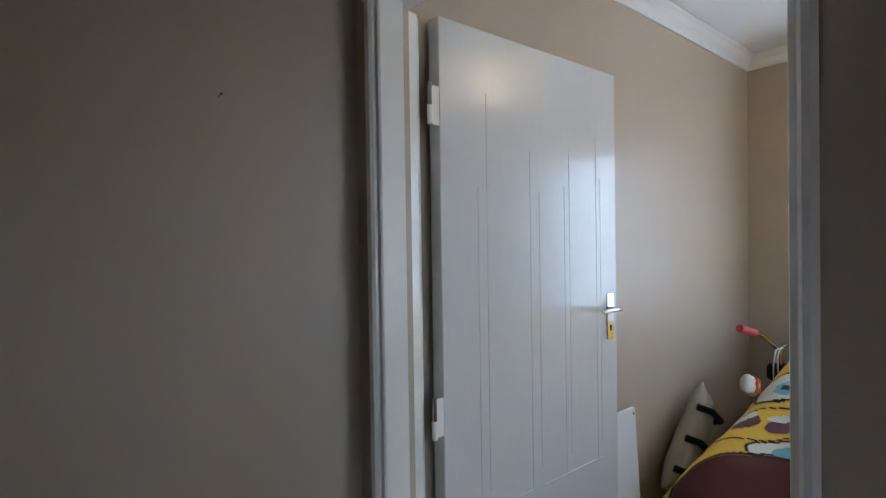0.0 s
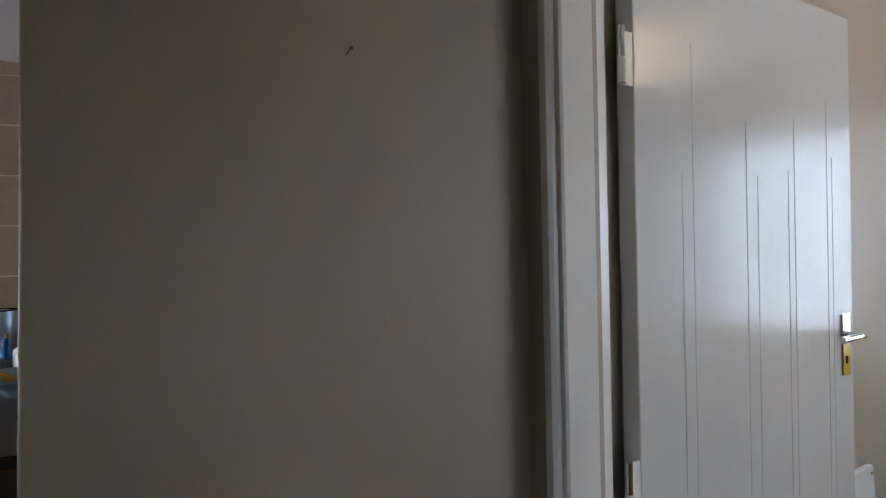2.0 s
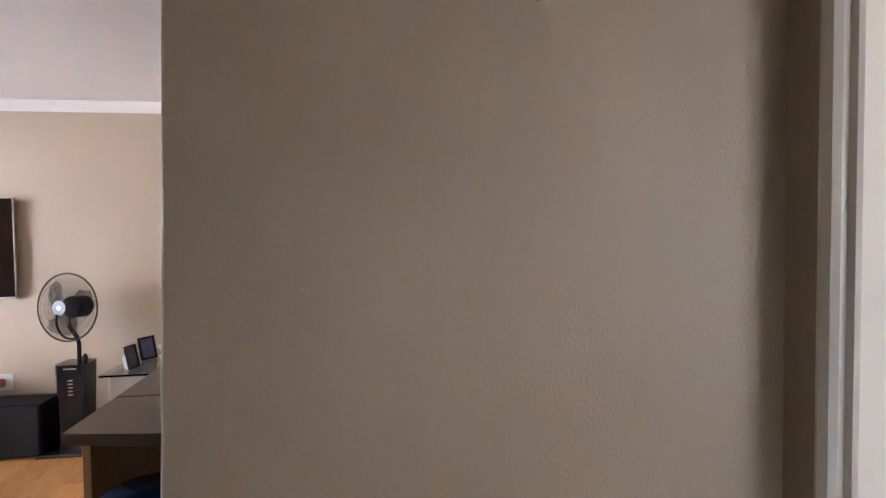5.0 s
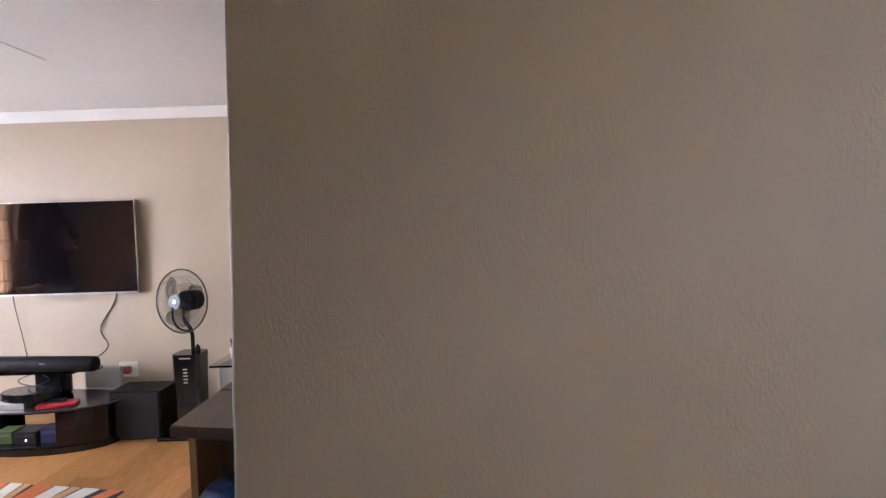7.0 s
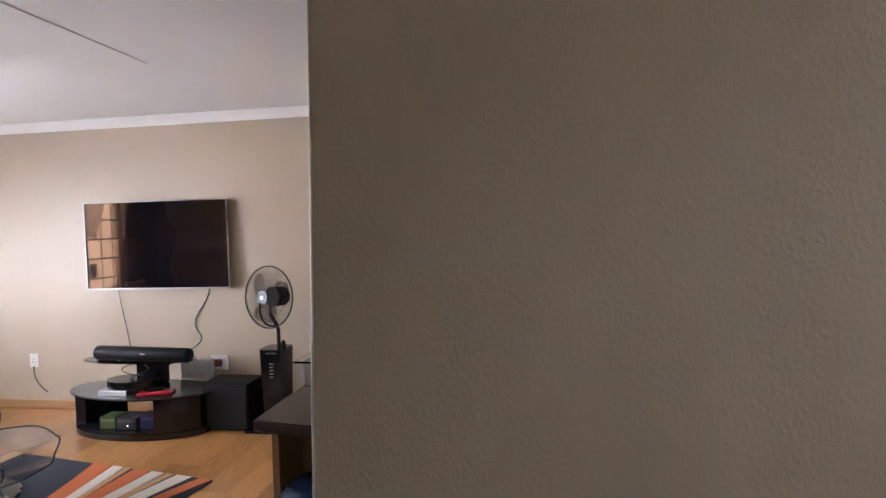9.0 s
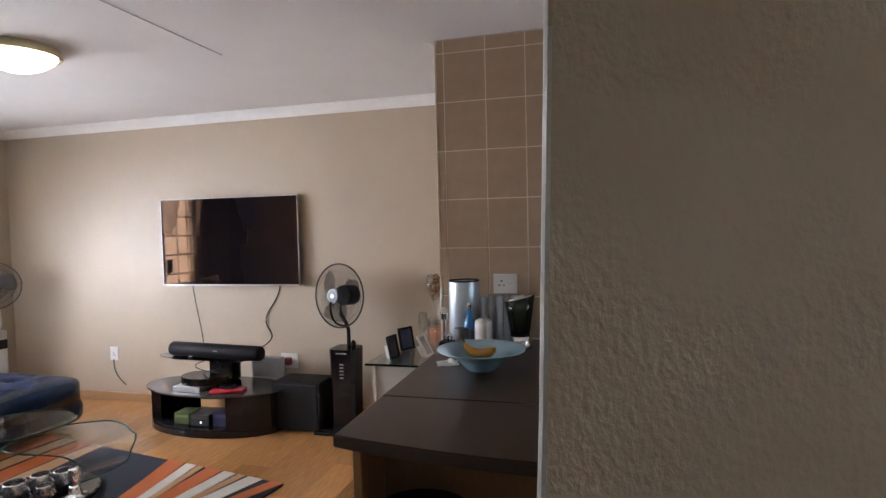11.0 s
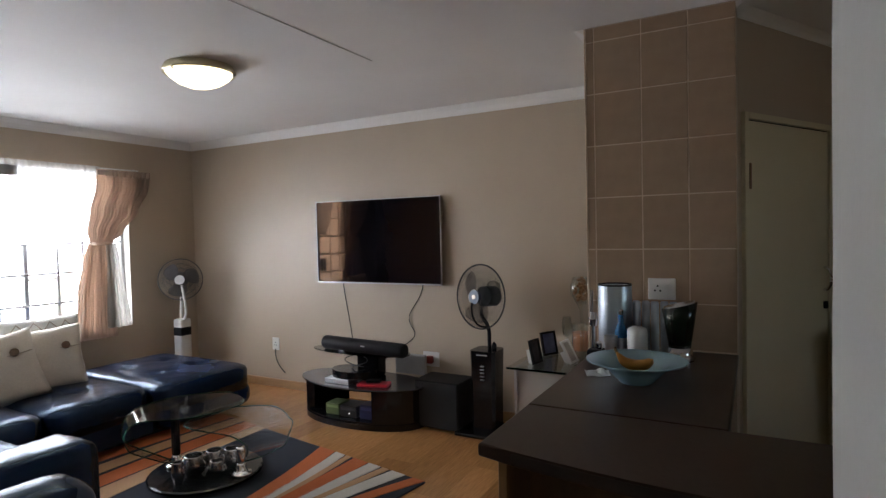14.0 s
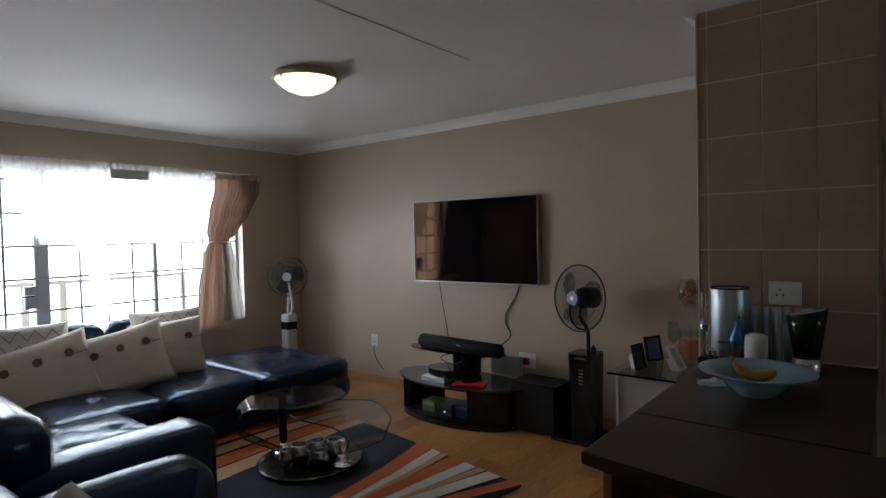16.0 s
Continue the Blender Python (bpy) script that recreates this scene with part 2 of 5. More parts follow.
def soft_block(x0, x1, y0, y1, z0, z1, r=0.06, seg=4, puff=0.0):
    """Upholstered block: rounded edges, slightly swollen top."""
    bm = box(x0, x1, y0, y1, z0, z1)
    bmesh.ops.subdivide_edges(bm, edges=bm.edges[:], cuts=5, use_grid_fill=True)
    cx, cy, hx, hy = (x0 + x1) / 2, (y0 + y1) / 2, (x1 - x0) / 2, (y1 - y0) / 2
    c = Vector((cx, cy, (z0 + z1) / 2))
    h = Vector((hx, hy, (z1 - z0) / 2))
    for v in bm.verts:
        q = v.co - c
        inner = Vector([max(-(h[k] - r), min(h[k] - r, q[k])) for k in range(3)])
        d = q - inner
        if d.length > 1e-6:
            q = inner + d.normalized() * min(r, d.length)
        s = (1 - (q.x / h.x) ** 2) * (1 - (q.y / h.y) ** 2)
        if q.z > 0:
            q.z += puff * max(0, s)
        v.co = c + q
    bmesh.ops.subdivide_edges(bm, edges=bm.edges[:], cuts=1, use_grid_fill=True, smooth=0.6)
    return bm


# ---- the large structure ----
XW, YN, YS, XD, ZC = -5.222, 3.81, -2.3, 0.748, 2.434
DT = 0.105
XE, WIN = 0.20, (0.68, 3.10, 0.65, 2.05)          # wall thickness outside, window y0 y1 z0 z1


def wall_with_hole(along, at, thick, a0, a1, h0, h1, z0, z1, top):
    """A wall on a plane x = at or y = at, that reaches by thick, with one opening."""
    bm = bmesh.new()
    lo, hi = min(at, at + thick), max(at, at + thick)
    for u0, u1, w0, w1 in ((a0, h0, 0, top), (h1, a1, 0, top), (h0, h1, 0, z0), (h0, h1, z1, top)):
        if u1 - u0 > 1e-4 and w1 - w0 > 1e-4:
            if along == "y":
                add_box(bm, lo, hi, u0, u1, w0, w1)
            else:
                add_box(bm, u0, u1, lo, hi, w0, w1)
    return bm


TOP = ZC + 0.12
setting("wall_north", box(XW - XE, 2.6, YN, YN + 0.2, 0, TOP), M_WALL, "beige painted plaster wall behind the television", "wall")
setting("wall_west", wall_with_hole("y", XW, -XE, YS, YN, *WIN[:2], *WIN[2:], TOP), M_WALL, "beige painted wall with a wide window", "wall")
# closing wall; its opening holds the added side door
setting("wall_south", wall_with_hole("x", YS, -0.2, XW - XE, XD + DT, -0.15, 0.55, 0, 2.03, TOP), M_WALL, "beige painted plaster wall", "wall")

# two unseen walls, added to keep the living room's daylight off the passage
setting("wall_living_south", box(XW, -0.95, -0.1, 0.0, 0, ZC - 0.001), M_WALL, "unseen beige painted wall behind the armchairs, added to darken the passage", "wall")
setting("wall_passage_west", box(-3.1, -3.0, YS, -0.101, 0, ZC - 0.001), M_WALL, "unseen beige painted passage wall, set far off to keep the passage dark", "wall")


def rough_wall_end():
    """The free-standing wall beside the passage: hand-plastered, with a wavy end."""
    bm = box(0.0, XD, 0.0, 0.244, 0, TOP)
    bmesh.ops.bisect_plane(bm, geom=bm.verts[:] + bm.edges[:] + bm.faces[:], plane_co=(0.03, 0, 0), plane_no=(1, 0, 0))
    for k in range(1, 48):
        bmesh.ops.bisect_plane(bm, geom=bm.verts[:] + bm.edges[:] + bm.faces[:], plane_co=(0, 0, k * TOP / 48), plane_no=(0, 0, 1))
    ends = [e for e in bm.edges if all(abs(v.co.x) < 1e-5 for v in e.verts) and abs(e.verts[0].co.y - e.verts[1].co.y) < 1e-5]
    bmesh.ops.bevel(bm, geom=ends, offset=0.004, segments=3, profile=0.5, affect="EDGES")
    for v in bm.verts:
        if v.co.x < 0.02:
            v.co.x += 0.0012 * noise.noise((0.0, 4 * v.co.y, 3.1 * v.co.z)) + 0.0014 * noise.noise((3.0, 9 * v.co.y, 17 * v.co.z))
            v.co.x += 0.001 + 0.028 * (v.co.z - 1.46) * (1 - v.co.y / 0.244)
    return bm


stub = setting("wall_passage", rough_wall_end(), [M_WALL, M_REVEAL], "beige plastered wall end beside the passage", "wall", smooth=False)
for poly in stub.data.polygons:
    poly.material_index = 1 if poly.center.x < 0.006 else 0
nail = thing("picture_nail", pose(0.425, -0.012, 1.761), "small rusty nail stuck in the beige wall", "nail")
M_RUST = mat("rusty_steel", (0.16, 0.10, 0.07), 0.6, metal=0.6)
part("shank", tube([(0, 0.014, 0), (0.0, -0.012, 0.002)], 0.0012, 8), M_RUST, nail)
part("nail_head", tube([(0, -0.0115, 0.002), (0, -0.0135, 0.0022)], 0.003, 10), M_RUST, nail)

# the wall with the bedroom door
DOOR_N, DOOR_S, DOOR_H = -0.085, -0.981, 2.018
setting("wall_door", wall_with_hole("y", XD, DT, YS, 0.244, DOOR_S - 0.008, DOOR_N + 0.012, 0, DOOR_H + 0.03, TOP), M_WALL, "beige wall with the bedroom doorway", "wall")
BX = 3.29


def bed_y(x):
    return 0.31 - 0.13 * (BX - x)


setting("wall_bedroom_north", prism([((XD + DT), bed_y((XD + DT))), (BX + 0.2, bed_y(BX + 0.2)), (BX + 0.2, 0.62), ((XD + DT), 0.62)], 0, TOP), M_WALL, "beige bedroom wall behind the door", "wall")
setting("wall_bedroom_east", wall_with_hole("y", BX, 0.2, YS, 0.62, -1.15, -0.28, 0.82, 2.02, TOP), M_WALL, "beige bedroom wall with a window", "wall")
# opening made for the added south window
setting("wall_bedroom_south", wall_with_hole("x", YS, -0.2, XD + DT, BX + 0.2, 1.05, 2.25, 0.85, 2.05, TOP), M_WALL, "beige bedroom wall with an opening for the added window", "wall")
# opening made for the added kitchen window
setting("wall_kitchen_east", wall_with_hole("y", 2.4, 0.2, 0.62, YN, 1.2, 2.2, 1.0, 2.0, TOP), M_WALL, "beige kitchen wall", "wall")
setting("wall_kitchen_south", box(XD, (XD + DT), 0.244, 0.62, 0, TOP), M_WALL, "beige kitchen wall", "wall")

# pantry block with its slanted door side
PANTRY = [(-0.765, 2.644), (-0.106, 2.644), (-0.106, 2.785), (0.33, 3.57), (0.33, YN - 0.002), (-0.765, YN - 0.002)]
setting("wall_pantry", prism([(-0.765, 2.651), (-0.113, 2.651)] + PANTRY[2:], 0, TOP), M_WALL, "beige pantry wall beside the counter", "wall")

setting("ceiling", box(XW - XE, BX + 0.2, YS - 0.2, YN + 0.2, ZC, ZC + 0.14), M_CEIL, "white painted plasterboard ceiling", "ceiling")
setting("ceiling_cover_strip", box(-1.940, -1.934, 0.08, 2.49, ZC - 0.003, ZC - 0.0005), mat("ceiling_joint", (0.5, 0.48, 0.46), 0.8), "thin ceiling joint strip", "trim")


def cornice(name, line, drop=1.0):
    """Coved moulding along a wall line; the room lies to the left of the line's run."""
    prof = [(0.0, -0.075), (0.008, -0.075), (0.012, -0.062), (0.03, -0.036), (0.055, -0.016), (0.066, -0.010), (0.072, -0.004), (0.072, -0.001), (0.0, -0.001)]
    prof = [(a * 0.8, b * drop if b < -0.002 else b) for a, b in prof]
    bm = bmesh.new()
    P = [Vector((x, y, 0)) for x, y in line]
    rows = []
    for i, p in enumerate(P):
        ds = []
        if i > 0:
            ds.append((p - P[i - 1]).normalized())
        if i + 1 < len(P):
            ds.append((P[i + 1] - p).normalized())
        ns = [Vector((-d.y, d.x, 0)) for d in ds]
        m = sum(ns, Vector()).normalized()
        m = m / max(0.3, m.dot(ns[0]))
        rows.append([bm.verts.new(p + m * a + Vector((0, 0, ZC + b))) for a, b in prof])
    k = len(prof)
    for a, b in zip(rows, rows[1:]):
        for j in range(k):
            bm.faces.new((a[j], a[(j + 1) % k], b[(j + 1) % k], b[j]))
    bm.faces.new(rows[0]), bm.faces.new(rows[-1])
    return setting(name, bm, M_CORNICE, "white coved plaster cornice", "cornice")


cornice("cornice_pantry", [(-0.765, 2.651), (-0.765, YN - 0.06)], 0.45)
cornice("cornice_living", [(-0.765, YN), (XW, YN), (XW, 0.0), (-0.95, 0.0)])
cornice("cornice_kitchen", [(0.33, YN - 0.003), (0.33, 3.57), (-0.106, 2.785), (-0.106, 2.651)], 0.45)
cornice("cornice_bedroom", [(BX, YS), (BX, bed_y(BX)), (XD + DT, bed_y(XD + DT))])


def skirting(name, x0, x1, y0, y1):
    return setting(name, box(x0, x1, y0, y1, 0.0, 0.075, 0.004, 1), M_OAKTRIM, "oak-coloured wooden skirting board", "baseboard")


skirting("baseboard_north", XW + 0.001, -0.766, YN - 0.016, YN - 0.001)
skirting("baseboard_west", XW + 0.001, XW + 0.016, 0.001, YN - 0.017)
skirting("baseboard_south", XW + 0.017, -0.95, 0.001, 0.016)
skirting("baseboard_passage", 0.002, XD - 0.002, -0.016, -0.001)

# floor: subfloor, then laminate boards
floor = setting("floor", box(XW - XE, BX + 0.2, YS - 0.2, YN + 0.2, -0.12, -0.004), M_OAKGAP, "warm oak laminate floor of long boards", "floor")

# ---- window of the living room ----
win = tagged(new("window_1"), "wide steel window with burglar bars, daylight behind", "window", kind="structure")
xf = XW - 0.11


def win_bar(name, y0, y1, z0, z1, depth=0.03, x=xf, m=M_STEEL):
    return part(name, box(x - depth / 2, x + depth / 2, y0, y1, z0, z1, 0.003, 1), m, win)


WY0, WY1, WZ0, WZ1 = WIN
for y0, y1, z0, z1 in ((WY0, WY1, WZ0, WZ0 + 0.035), (WY0, WY1, WZ1 - 0.035, WZ1), (WY0, WY0 + 0.035, WZ0 + 0.035, WZ1 - 0.035), (WY1 - 0.035, WY1, WZ0 + 0.035, WZ1 - 0.035)):
    win_bar("frame", y0, y1, z0, z1, 0.05)
win_bar("mullion", 1.335, 1.432, WZ0 + 0.035, WZ1 - 0.035, 0.06)
win_bar("mullion", 2.245, 2.28, WZ0 + 0.035, WZ1 - 0.035, 0.05)
for z in (0.92, 1.175, 1.43, 1.685, 1.94):
    win_bar("burglar_bar", WY0 + 0.035, WY1 - 0.035, z - 0.009, z + 0.009, 0.014, xf + 0.045)
for y in (0.92, 1.13, 1.64, 1.845, 2.05, 2.49, 2.70, 2.91):
    win_bar("burglar_bar", y - 0.009, y + 0.009, WZ0 + 0.035, WZ1 - 0.035, 0.01, xf + 0.057)
for y0, y1 in ((WY0 + 0.035, 1.335), (1.432, 2.245), (2.28, WY1 - 0.035)):
    g = part("pane", box(xf - 0.004, xf, y0, y1, WZ0 + 0.035, WZ1 - 0.035), M_GLASS, win, "clear window glass")
    g.visible_shadow = False
lock = part("lock_box", box(xf + 0.035, xf + 0.07, 1.252, 1.334, 0.945, 1.118, 0.004), M_STEEL, win, "dark steel lock box")
part("lock_lever", tube([(xf + 0.07, 1.30, 1.05), (xf + 0.11, 1.30, 1.05), (xf + 0.11, 1.22, 1.05)], 0.009), M_CHROME, lock)
part("window_sill", box(XW - 0.085, XW + 0.012, WY0 + 0.002, WY1 - 0.002, WZ0 - 0.001, WZ0 + 0.02, 0.004), M_REVEAL, win, "pale plastered window sill")
for y0, y1, z0, z1 in ((WY0, WY0 + 0.004, WZ0 + 0.02, WZ1 - 0.004), (WY1 - 0.004, WY1, WZ0 + 0.02, WZ1 - 0.004), (WY0, WY1, WZ1 - 0.004, WZ1)):
    part("window_reveal", box(XW - 0.085, XW + 0.001, y0, y1, z0, z1), M_REVEAL, win, "pale painted window reveal")

bw = tagged(new("window_2"), "bedroom window with daylight behind an added voile", "window", kind="structure")
for y0, y1, z0, z1 in ((-1.15, -0.28, 0.82, 0.86), (-1.15, -0.28, 1.98, 2.02), (-1.15, -1.11, 0.86, 1.98), (-0.32, -0.28, 0.86, 1.98), (-0.735, -0.695, 0.86, 1.98)):
    part("frame", box(BX + 0.08, BX + 0.12, y0, y1, z0, z1, 0.003, 1), M_STEEL, bw)
for y0, y1 in ((-1.11, -0.735), (-0.695, -0.32)):
    g = part("pane", box(BX + 0.098, BX + 0.102, y0, y1, 0.86, 1.98), M_GLASS, bw)
    g.visible_shadow = False

# unseen south window, added so that light rakes the passage wall
bs = tagged(new("added_window_4"), "unseen second bedroom window, added to light the passage wall", "window", kind="structure")
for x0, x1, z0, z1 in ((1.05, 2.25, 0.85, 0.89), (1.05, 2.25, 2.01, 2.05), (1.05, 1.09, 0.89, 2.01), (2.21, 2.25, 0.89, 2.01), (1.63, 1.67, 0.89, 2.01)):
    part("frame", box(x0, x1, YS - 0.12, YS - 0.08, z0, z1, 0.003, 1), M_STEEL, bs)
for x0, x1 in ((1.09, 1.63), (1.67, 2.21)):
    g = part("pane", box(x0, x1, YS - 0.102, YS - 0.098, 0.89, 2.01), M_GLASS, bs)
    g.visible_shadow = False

# unseen cloth, added to spread the bedroom window's light
bv = thing("diffuser_voile", pose(BX + 0.06, 0, 0), "unseen white voile, added to diffuse light at the bedroom window", "curtain")
bm = bmesh.new()
gv = [[bm.verts.new((0.01 * math.sin(40 * y), y, z)) for z in (0.83, 1.42, 2.01)] for y in [-1.14 + 0.85 * k / 60 for k in range(61)]]
for a_, b_ in zip(gv, gv[1:]):
    for k in range(2):
        bm.faces.new((a_[k], a_[k + 1], b_[k + 1], b_[k]))
part("voile", bm, sheer("dense_voile", (0.80, 0.84, 0.88), 0.5, 0.15), bv, smooth=True)

# unseen side door, added to let fill light into the passage
sd = tagged(new("added_window_5"), "unseen side door with a small glazed light, added to brighten the passage", "window", kind="structure")
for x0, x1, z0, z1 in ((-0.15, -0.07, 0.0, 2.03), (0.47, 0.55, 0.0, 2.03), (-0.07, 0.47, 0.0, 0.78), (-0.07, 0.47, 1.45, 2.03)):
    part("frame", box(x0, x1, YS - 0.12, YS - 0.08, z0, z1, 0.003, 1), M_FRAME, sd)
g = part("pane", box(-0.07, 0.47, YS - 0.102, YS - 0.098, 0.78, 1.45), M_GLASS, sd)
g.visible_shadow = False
# unseen kitchen window, added to light the pantry door
kw = tagged(new("added_window_3"), "unseen kitchen window, added to brighten the pantry side", "window", kind="structure")
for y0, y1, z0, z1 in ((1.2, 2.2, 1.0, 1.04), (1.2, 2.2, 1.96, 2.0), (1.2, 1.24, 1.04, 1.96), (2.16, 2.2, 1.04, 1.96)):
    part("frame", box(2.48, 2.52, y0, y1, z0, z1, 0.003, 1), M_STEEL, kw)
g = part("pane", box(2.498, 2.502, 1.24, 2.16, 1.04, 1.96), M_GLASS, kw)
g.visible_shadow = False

# ---- outdoors ----
M_GROUND = mat("sunlit_paving", (0.42, 0.36, 0.30), 0.9, grain=6, vary=0.2, bump=0.003, bump_scale=30)
setting("ground", box(-400, 400, -400, 400, -0.32, -0.14), M_GROUND, "pale dusty paving outside the house", "ground")
M_BRICK = mat("orange_face_brick", (0.50, 0.27, 0.15), 0.85, grain=25, vary=0.2, bump=0.002, bump_scale=60, per_piece=0.15)
setting("backdrop_garden_wall", box(-9.2, -9.0, -8, 12, -0.15, 2.3), M_BRICK, "orange face-brick garden wall in the sun", "wall")
rail = thing("balcony_railing", pose(-6.35, 0, -0.14), "dark steel railing on the terrace outside", "railing")
for y in (0.9, 1.54, 1.85, 3.03):
    part("post", box(-0.02, 0.02, y - 0.03, y + 0.03, 0, 1.235, 0.002, 1), M_STEEL, rail)
for z in (0.35, 1.21):
    part("rail", box(-0.015, 0.015, 0.3, 3.11, z - 0.018, z + 0.018, 0.002, 1), M_STEEL, rail)

# ---- doorway to the bedroom ----
frame_1 = tagged(new("door_frame"), "cream enamelled pressed-steel door frame", "door frame", kind="structure")


def jamb_profile(y_in, sgn, face=0.042):
    """Pressed-steel jamb: corridor face, stop, rebate and bedroom face, seen from above."""
    o = sgn
    return [(XD - 0.003, y_in + o * face), (XD - 0.012, y_in + o * (face - 0.003)), (XD - 0.015, y_in + o * (face - 0.010)), (XD - 0.012, y_in + o * 0.020), (XD - 0.005, y_in + o * 0.014),
            (XD + 0.002, y_in + o * 0.013), (XD + 0.003, y_in + o * 0.003), (XD + 0.008, y_in),
            (XD + 0.070, y_in), (XD + 0.076, y_in + o * 0.028), (XD + 0.140, y_in + o * 0.050), (XD + 0.166, y_in + o * 0.080), (XD + 0.120, y_in + o * 0.084), (XD + 0.112, y_in + o * 0.060)]


part("jamb", prism(jamb_profile(DOOR_N - 0.018, 1), 0, DOOR_H), M_FRAME, frame_1)
part("jamb", prism(jamb_profile(DOOR_S + 0.018, -1, 0.032), 0, DOOR_H), M_FRAME, frame_1)
part("lintel", box(XD - 0.012, XD + 0.112, DOOR_S - 0.044, DOOR_N + 0.044, DOOR_H, DOOR_H + 0.05, 0.006), M_FRAME, frame_1)

door = tagged(new("door_1"), "white enamelled panel door standing open into the bedroom", "door", kind="structure")
door.matrix_basis = pose(0.957, -0.052, 0.0, 0, 0, 6.3)
LW, LT = 0.833, 0.042
leaf = bmesh.new()
add_box(leaf, 0, LW, 0, LT, 0.008, 2.032, 0.003, 2)
part("leaf", leaf, M_ENAMEL, door)

# moulded grooves of the door leaf, lever handle and hinges
def groove(x, z0, z1):
    part("moulding", box(x - 0.008, x + 0.008, -0.0011, 0.002, z0, z1, 0.001, 2), M_ENAMEL, door)


for x0, x1, t0, t1 in ((0.143, 0.178, 1.60, 1.86), (0.365, 0.408, 1.72, 1.60), (0.535, 0.562, 1.62, 1.74), (0.715, 0.740, 1.80, 1.66)):
    groove(x0, 0.70, t0), groove(x1, 0.76, t1)
for x0, x1 in ((0.143, 0.365), (0.408, 0.74)):
    part("moulding", box(x0, x1, -0.0016, 0.001, 0.696, 0.704, 0.0012, 1), M_ENAMEL, door)
HX, HZ = LW - 0.048, 1.198
hplate = part("handle_plate", box(HX - 0.021, HX + 0.021, -0.006, 0.001, HZ - 0.095, HZ + 0.065, 0.003, 2), M_CHROME, door, "chrome handle plate")
lever = tube([(HX, -0.004, HZ + 0.01), (HX, -0.045, HZ + 0.01)], 0.009, 10)
tube([(HX, -0.045, HZ + 0.01), (HX - 0.03, -0.05, HZ + 0.014), (HX - 0.07, -0.05, HZ + 0.014), (HX - 0.115, -0.047, HZ + 0.012)], 0.008, 10, lever)
part("lever", lever, M_CHROME, hplate, "chrome lever")
part("keyhole", box(HX - 0.004, HX + 0.004, -0.0075, -0.005, HZ - 0.065, HZ - 0.045, 0.001, 1), M_MATTE, hplate)
for z in (0.25, 1.0, 1.80):
    h = part("hinge", tube([(-0.036, -0.004, z - 0.05), (-0.036, -0.004, z - 0.003)], 0.008, 10), M_FRAME, door, "painted hinge knuckle")
    part("hinge_pin", tube([(-0.036, -0.004, z - 0.004), (-0.036, -0.004, z + 0.056)], 0.0055, 10), M_CHROME, h)
    part("hinge_leaf", box(-0.036, 0.001, 0.002, 0.005, z - 0.05, z + 0.05), M_FRAME, h)

# ---- bedroom things ----
M_YELLOW = mat("yellow_printed_cotton", (0.78, 0.52, 0.06), 0.85, grain=40, vary=0.08, bump=0.0012, bump_scale=18)
M_MAROON = mat("maroon_print", (0.10, 0.025, 0.022), 0.85, vary=0.08)
M_PRINTW = mat("white_print", (0.70, 0.70, 0.66), 0.85, vary=0.05)
M_PRINTB = mat("pale_blue_print", (0.18, 0.45, 0.55), 0.85, vary=0.05)
M_LINE = mat("black_print_line", (0.03, 0.025, 0.02), 0.85)


def duvet_z(x, y):
    edge = min(1.0, max(0.0, (0.05 - y) / 0.28), max(0.0, (x - 1.80) / 0.22))
    return 0.14 + (0.49 + 0.37 * min(1.0, max(0.0, (x - 1.86) / 0.95))) * math.sqrt(max(0.0, 1 - (1 - edge) ** 2)) + 0.03 * noise.noise((2.6 * x, 2.6 * y, 0)) + 0.012 * noise.noise((8 * x, 8 * y, 2))


def draped(x0, x1, y0, y1, lift, keep, n=60):
    bm = bmesh.new()
    g = {}
    for i in range(n + 1):
        for j in range(n + 1):
            x, y = x0 + (x1 - x0) * i / n, y0 + (y1 - y0) * j / n
            g[i, j] = bm.verts.new((x, y, duvet_z(x, y) + lift))
    for i in range(n):
        for j in range(n):
            x, y = x0 + (x1 - x0) * (i + 0.5) / n, y0 + (y1 - y0) * (j + 0.5) / n
            if keep(x, y):
                bm.faces.new((g[i, j], g[i + 1, j], g[i + 1, j + 1], g[i, j + 1]))
    loose = [v for v in bm.verts if not v.link_faces]
    bmesh.ops.delete(bm, geom=loose, context="VERTS")
    return bm


bed = thing("bed", pose(0, 0, 0), "single bed under a bright yellow printed duvet", "bed")
part("base", box(1.86, 3.2, -1.05, -0.02, 0.10, 0.34, 0.02), M_WALNUT, bed)
for x, y in ((1.92, -0.98), (1.92, -0.1), (3.1, -0.98), (3.1, -0.1)):
    part("leg", box(x - 0.03, x + 0.03, y - 0.03, y + 0.03, 0.0, 0.10, 0.004), M_WALNUT, bed)
duvet = thing("duvet", pose(0, 0, 0), "yellow duvet with maroon, white and blue printed shapes", "duvet")
part("cover", draped(1.80, 3.24, -1.15, 0.05, 0.0, lambda x, y: True), M_YELLOW, duvet, smooth=True)


def ell(cx, cy, a, b, rot=0.0):
    c, s = math.cos(rot), math.sin(rot)
    return lambda x, y: ((c * (x - cx) + s * (y - cy)) / a) ** 2 + ((c * (y - cy) - s * (x - cx)) / b) ** 2 < 1


def ring_of(f, g):
    return lambda x, y: g(x, y) and not f(x, y)


